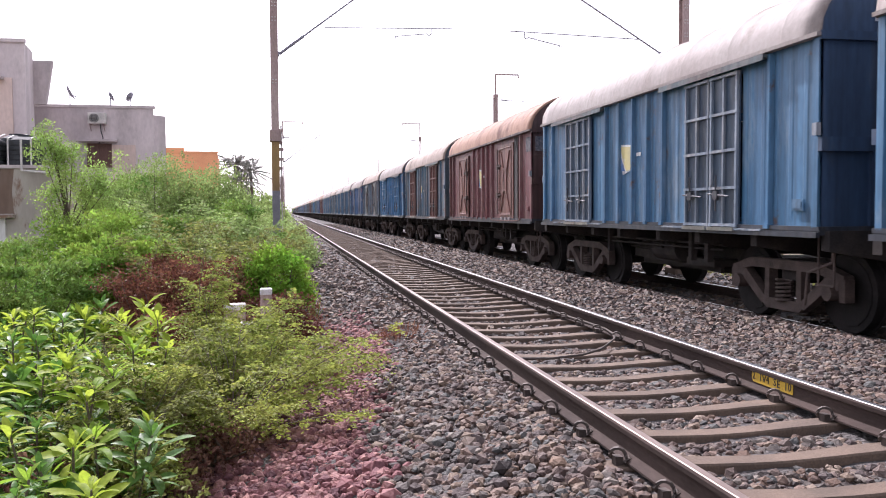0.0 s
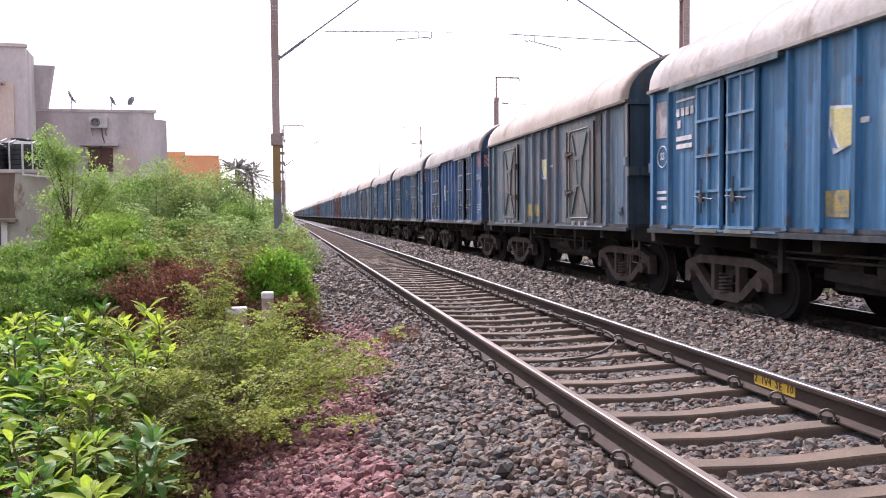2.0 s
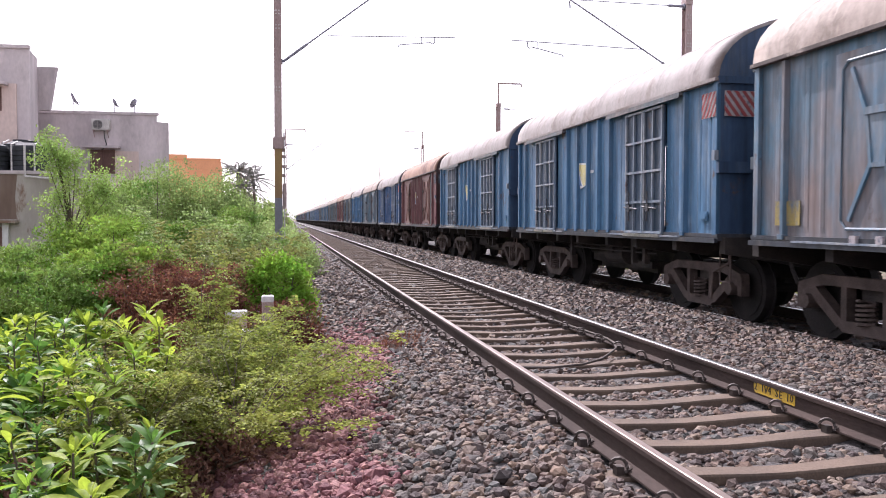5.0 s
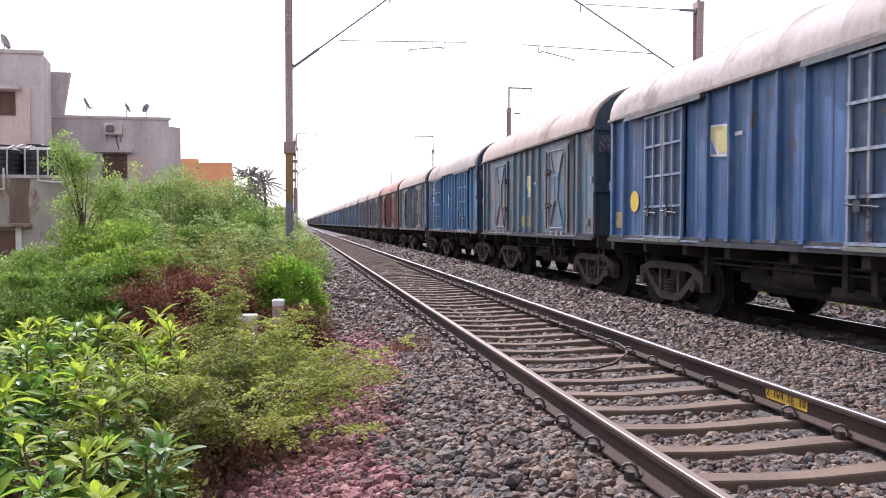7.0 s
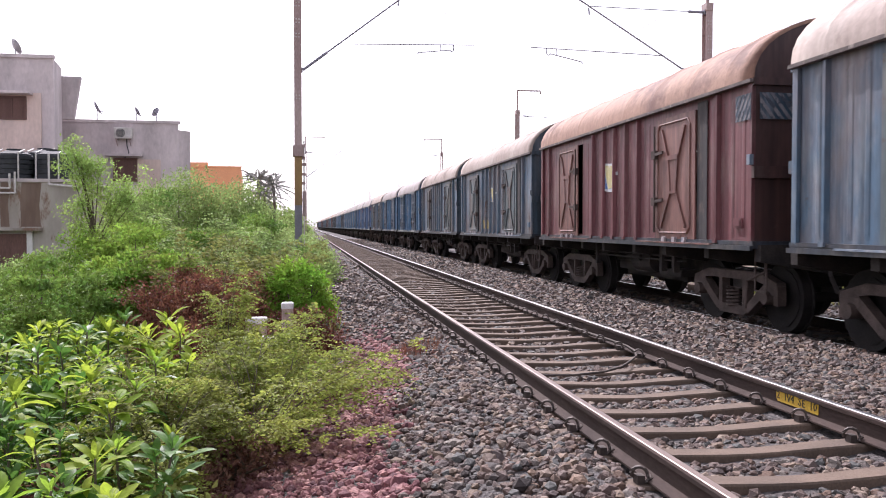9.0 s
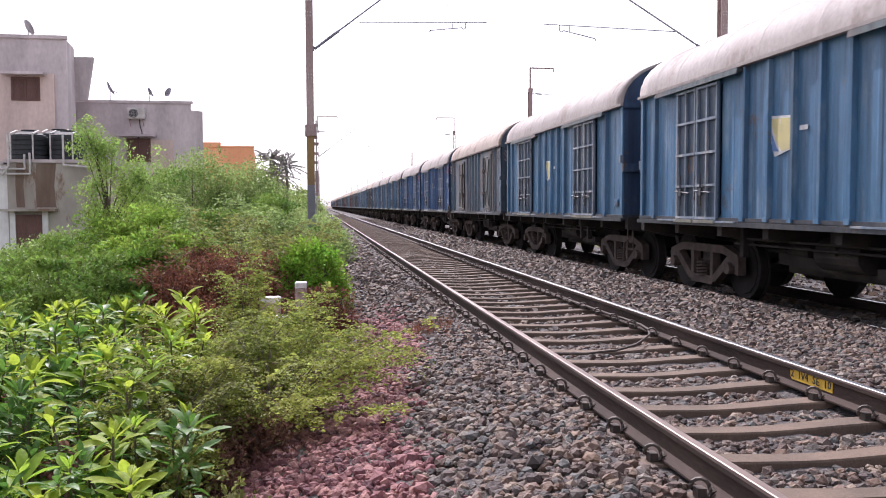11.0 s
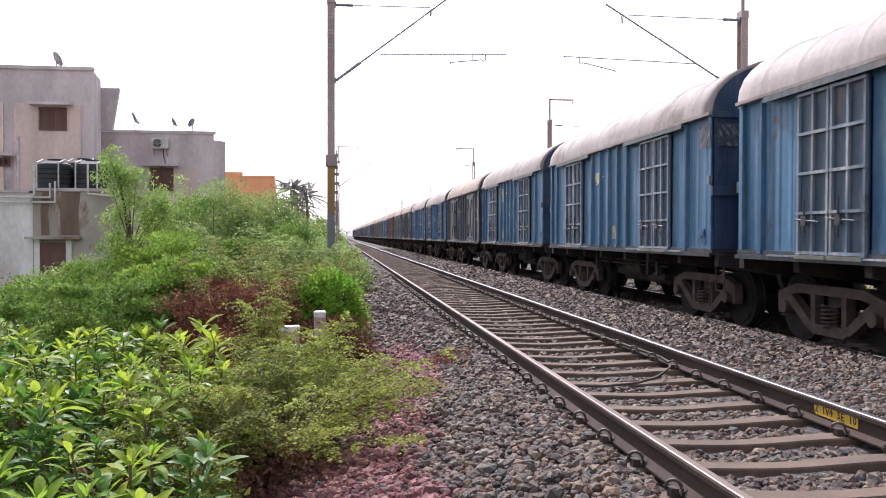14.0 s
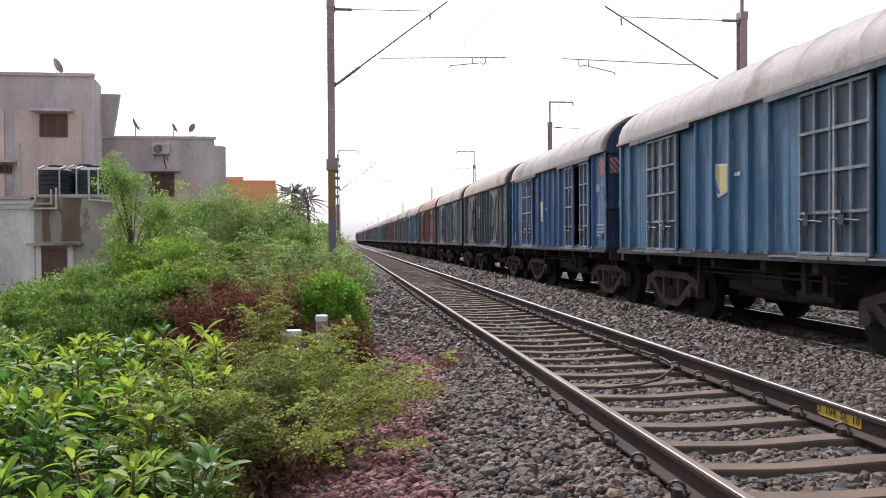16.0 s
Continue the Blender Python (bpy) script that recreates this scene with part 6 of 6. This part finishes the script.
def build_leafy_plant(x, y, top, count, blade):
    g = float(ground_z(x, y))
    p = empty("broad_leaved_plant", pose(x, y, g, 0, 0, random.uniform(0, 360)), "bright green plant with whorls of broad pointed leaves", "plant", "broad leaved plants")
    hgt = top - g
    bm = bmesh.new()
    lean = Vector((random.uniform(-0.16, 0.16), random.uniform(-0.16, 0.16), 0))
    tube(bm, [(0, 0, -0.05), lean * 0.4 + Vector((0, 0, hgt * 0.5)), lean + Vector((0, 0, hgt))], 0.007, 5)
    part("stem", bm, bark, p)
    scale = random.uniform(0.8, 1.2)
    for i in range(count):  # the whorl at the tip: young leaves upright, older ones spread
        u = i / count
        c = lean + Vector((0, 0, hgt - 0.10 * u * scale))
        up = 70 - 66 * u + random.uniform(-16, 16)
        size = scale * random.uniform(0.8, 1.15) * (0.5 + 0.6 * min(1, i / 4))
        m = Matrix.Translation(c) @ pose(0, 0, 0, random.uniform(-28, 28), -up, i * 137.5 + random.uniform(-22, 22)) @ Matrix.Scale(size, 4)
        same_mesh(random.choice(BLADES[blade]), m, p)
    V, F = [], []
    for i in range(18):  # older leaves further down the shoot
        u = i / 18
        c = lean * (1 - 0.5 * u) + Vector((0, 0, hgt * (1 - 0.6 * u) - 0.12))
        m = Matrix.Translation(c) @ pose(0, 0, 0, random.uniform(-30, 30), random.uniform(-38, 12), i * 137.5 + random.uniform(-30, 30)) @ Matrix.Scale(scale * random.uniform(0.75, 1.1), 4)
        shape = LOWER[i % 3]
        F.append(LOWER_FACES + len(shape) * i)
        V.append(shape @ np.array(m.to_3x3()).T + np.array(m.translation))
    soup("lower_leaves", np.concatenate(V), np.concatenate(F), (blade_dark, blade_bright)[blade == 1], p)


spots = []
tries = 0
while len(spots) < 138 and tries < 6000:
    tries += 1
    y = random.uniform(3.6, 7.8)
    x = random.uniform(-0.44 * y, -0.10 * y - 0.34)
    if all((x - a) ** 2 + (y - b) ** 2 > 0.026 for a, b in spots):
        spots.append((x, y))
for x, y in spots:
    top = float(np.interp(y, (3.7, 7.6), (-0.02, 0.42))) + random.uniform(-0.22, 0.1)
    warm = min(1.0, max(0.0, 0.34 + (y - 4.4) * 0.2 + (x + 0.9) * 0.3 + 0.4 * noise.noise((x * 1.5, y * 1.5, 3.0))))  # yellower towards the track
    build_leafy_plant(x, y, top, random.randint(9, 12), 1 if random.random() < warm else random.choice((0, 0, 2, 2)))
for b in sum(BLADES, []):
    bpy.data.objects.remove(b)
# low undergrowth that hides the soil among the plants
for i in range(16):
    y = random.uniform(3.4, 8.0)
    x = random.uniform(-0.55 * y, -0.16 * y - 0.1)
    build_bush("undergrowth", x, y, 0.45, 0.4, random.uniform(-0.25, -0.02), random.choice((leaf_mid, leaf_olive, leaf_brown)), 26, 60, 0.05, "low green undergrowth on the bank", "undergrowth", "undergrowth", spread=0.1)

# slender tree before the tank house
tree = empty("tree", pose(-4.14, 17.0, -0.75), "slender light green tree before the tank house", "tree")
bm = bmesh.new()
bar(bm, (0, 0, -0.1), (0.05, 0, 1.6), 0.045, 7, 0.034)
bar(bm, (0.05, 0, 1.6), (-0.2, 0, 3.3), 0.03, 7, 0.01)
limbs = [(-0.4, 0.0, 3.75, 2.2), (-0.25, 0.1, 3.5, 2.0), (-0.05, 0.1, 3.4, 2.0), (0.15, -0.1, 3.15, 1.8), (0.45, 0.0, 3.05, 1.8), (0.7, 0.1, 2.95, 1.7), (0.9, 0.0, 2.75, 1.6), (0.6, -0.15, 2.65, 1.5), (-0.35, 0, 3.05, 1.8), (0.3, 0.1, 2.45, 1.3),
         (1.1, 0.0, 2.35, 1.2), (1.0, 0.15, 2.0, 1.0), (0.7, -0.1, 1.85, 0.9), (-0.4, 0.1, 2.55, 1.4), (0.35, 0.1, 1.95, 1.0), (-0.2, -0.1, 2.1, 1.1)]
for x, y, z, z0 in limbs:
    bar(bm, (0.03, 0, z0), (x, y, z), 0.017, 5, 0.005)
part("trunk", bm, bark, tree)
cl = []
for x, y, z, z0 in limbs:
    for k in range(10):
        u = rng.uniform(0.55, 1.08)
        cl.append(np.array([x * u, y * u, z0 + (z - z0) * u]) + rng.normal(0, 0.15, 3))
cl = np.array(cl)
at = np.repeat(cl, 70, 0) + ball(len(cl) * 70) * np.repeat(rng.uniform(0.06, 0.12, len(cl)), 70)[:, None]
L = 0.06 * rng.uniform(0.6, 1.3, len(at))
v, f = leaf_quads(at, rng.normal(size=at.shape) + np.array([0, 0, -0.5]), L, L * 0.45)
soup("crown", v, f, leaf_light, tree)


def build_palm(x, y, top, s):
    g = float(ground_z(x, y))
    p = empty("palm_tree", pose(x, y, g), "distant coconut palm, leaf colour greyed for haze", "palm", "palms")
    h = top - g - 1.2 * s
    bm = bmesh.new()
    tube(bm, [(0, 0, -0.2), (0.1, 0, h * 0.5), (0.0, 0, h)], 0.13, 7)
    part("trunk", bm, bark, p)
    V, F, n = [], [], 0
    for k in range(24):
        a, el = k * 2.4 + rng.uniform(-0.3, 0.3), rng.uniform(-0.35, 1.4)
        ln = s * rng.uniform(1.7, 2.4)
        u = np.linspace(0.12, 1, 26)
        rad = ln * u * math.cos(el)
        z = h + ln * (u * math.sin(el) - 0.38 * u * u)
        spine = np.stack([rad * math.cos(a), rad * math.sin(a), z], 1)
        side = np.array([-math.sin(a), math.cos(a), 0])
        for sg in (-1, 1):
            d = side[None] * sg + np.array([math.cos(a) * 0.5, math.sin(a) * 0.5, -0.5])[None] + rng.normal(0, 0.1, (26, 3))
            L = s * 0.34 * np.sin(u * 2.6 + 0.3)
            v, f = leaf_quads(spine, d, np.maximum(L, 0.05), np.full(26, 0.08 * s))
            V.append(v)
            F.append(f + n)
            n += len(v)
    soup("fronds", np.concatenate(V), np.concatenate(F), leaf_palm, p)


build_palm(-4.2, 75, 6.7, 1.05)
build_palm(-2.9, 77, 6.3, 1.05)
build_palm(-3.6, 74, 5.2, 1.0)
for i in range(10):
    build_bush("far_tree", -2.5 - i * 1.7 + random.uniform(-1, 1), 84 + i * 6, 3.0, 2.5, random.uniform(2.2, 4.0), leaf_dull, 60, 40, 0.4, "hazy grey-green tree beyond the houses", "tree", "far trees", spread=0.6)
for i in range(8):
    build_bush("far_tree", -3.0 + random.uniform(-2, 1.5), 110 + i * 30, 3.0, 6.0, random.uniform(1.5, 3.0), leaf_dull, 60, 40, 0.5, "hazy grey-green tree beside the line", "tree", "far trees", spread=0.8)
# grass blades along the edge of the ballast
n = 2600
gy = rng.uniform(12, 60, n)
gx = rng.uniform(-0.3, 0.75, n) + 0.012 * (gy - 12) - 0.25
at = np.stack([gx, gy, ground_z(gx, gy)], 1)
L = rng.uniform(0.12, 0.4, n)
v, f = leaf_quads(at, np.stack([rng.normal(0, 0.35, n), rng.normal(0, 0.35, n), np.ones(n)], 1), L, np.full(n, 0.035))
tagged(soup("grass", v, f, leaf_olive), "thin green grass along the ballast edge", "grass", kind="stuff")

# grass and low weeds beyond the goods train
n = 4200
gx, gy = rng.uniform(11.5, 17, n), rng.uniform(4, 40, n)
at = np.stack([gx, gy, ground_z(gx, gy)], 1)
L = rng.uniform(0.1, 0.45, n)
v, f = leaf_quads(at, np.stack([rng.normal(0, 0.5, n), rng.normal(0, 0.5, n), np.ones(n)], 1), L, L * 0.2)
tagged(soup("grass", v, f, leaf_olive), "sparse yellow-green grass beyond the goods train", "grass", kind="stuff")

# dry grass standing in the ballast
n = 260
gx, gy = 1.25 + rng.normal(0, 0.16, n), 9.3 + rng.normal(0, 0.35, n)
at = np.stack([gx, gy, ground_z(gx, gy)], 1)
L = rng.uniform(0.06, 0.2, n)
v, f = leaf_quads(at, np.stack([rng.normal(0, 0.6, n), rng.normal(0, 0.6, n), np.ones(n) * 0.8], 1), L, np.full(n, 0.008))
tagged(soup("dry_grass", v, f, leaf_dry), "thin dry brown grass standing in the ballast", "grass", kind="stuff")

# a scrap of white plastic under the thorn bush
bm = bmesh.new()
rows = [[bm.verts.new((x + random.uniform(-0.02, 0.02), y + random.uniform(-0.02, 0.02), random.uniform(0.0, 0.07))) for x in (-0.09, -0.03, 0.03, 0.09)] for y in (-0.06, 0.0, 0.06)]
for a, b in zip(rows, rows[1:]):
    for i in range(3):
        bm.faces.new((a[i], a[i + 1], b[i + 1], b[i]))
bmesh.ops.solidify(bm, geom=bm.faces[:], thickness=0.004)
scrap = part("plastic_scrap", bm, white_paint)
scrap.matrix_basis = pose(-0.82, 5.05, float(ground_z(-0.82, 5.05)) + 0.03)
tagged(scrap, "crumpled scrap of white plastic on the bank", "litter")


# ---------------------------------------------------------------- movement
SPEED, START, LAG = 19.276, 8.34, 0.37  # the train sways a little about an even speed


WHEELS = {-1: [], 1: []}
for wagon in TRAIN:
    for bogie in wagon.children:
        if bogie.name.startswith("bogie"):
            for wheelset in bogie.children:
                if wheelset.name.startswith("wheelset"):
                    WHEELS[1 if wheelset.matrix_basis.translation.y > 0 else -1].append(wheelset)


def motions():
    for i, wagon in enumerate(TRAIN):
        y = START + (i - 1) * PITCH
        walk(wagon, [(k / 2, pose(TRAIN_X, y - SPEED * k / 2 + LAG * (k % 2), TRAIN_Z)) for k in range(33)])
    # the wheels roll; all that sit alike in their bogies turn alike
    step = math.degrees(SPEED / 0.5) / FPS
    for end, sets in WHEELS.items():
        walk(sets[0], [(f / FPS, pose(0, end * 1.0, 0.5, step * f)) for f in range(16 * FPS + 1)])
        keys = sets[0].animation_data
        for other in sets[1:]:
            other.rotation_mode = "QUATERNION"
            turn = other.animation_data_create()
            turn.action, turn.action_slot = keys.action, keys.action_slot


motions()
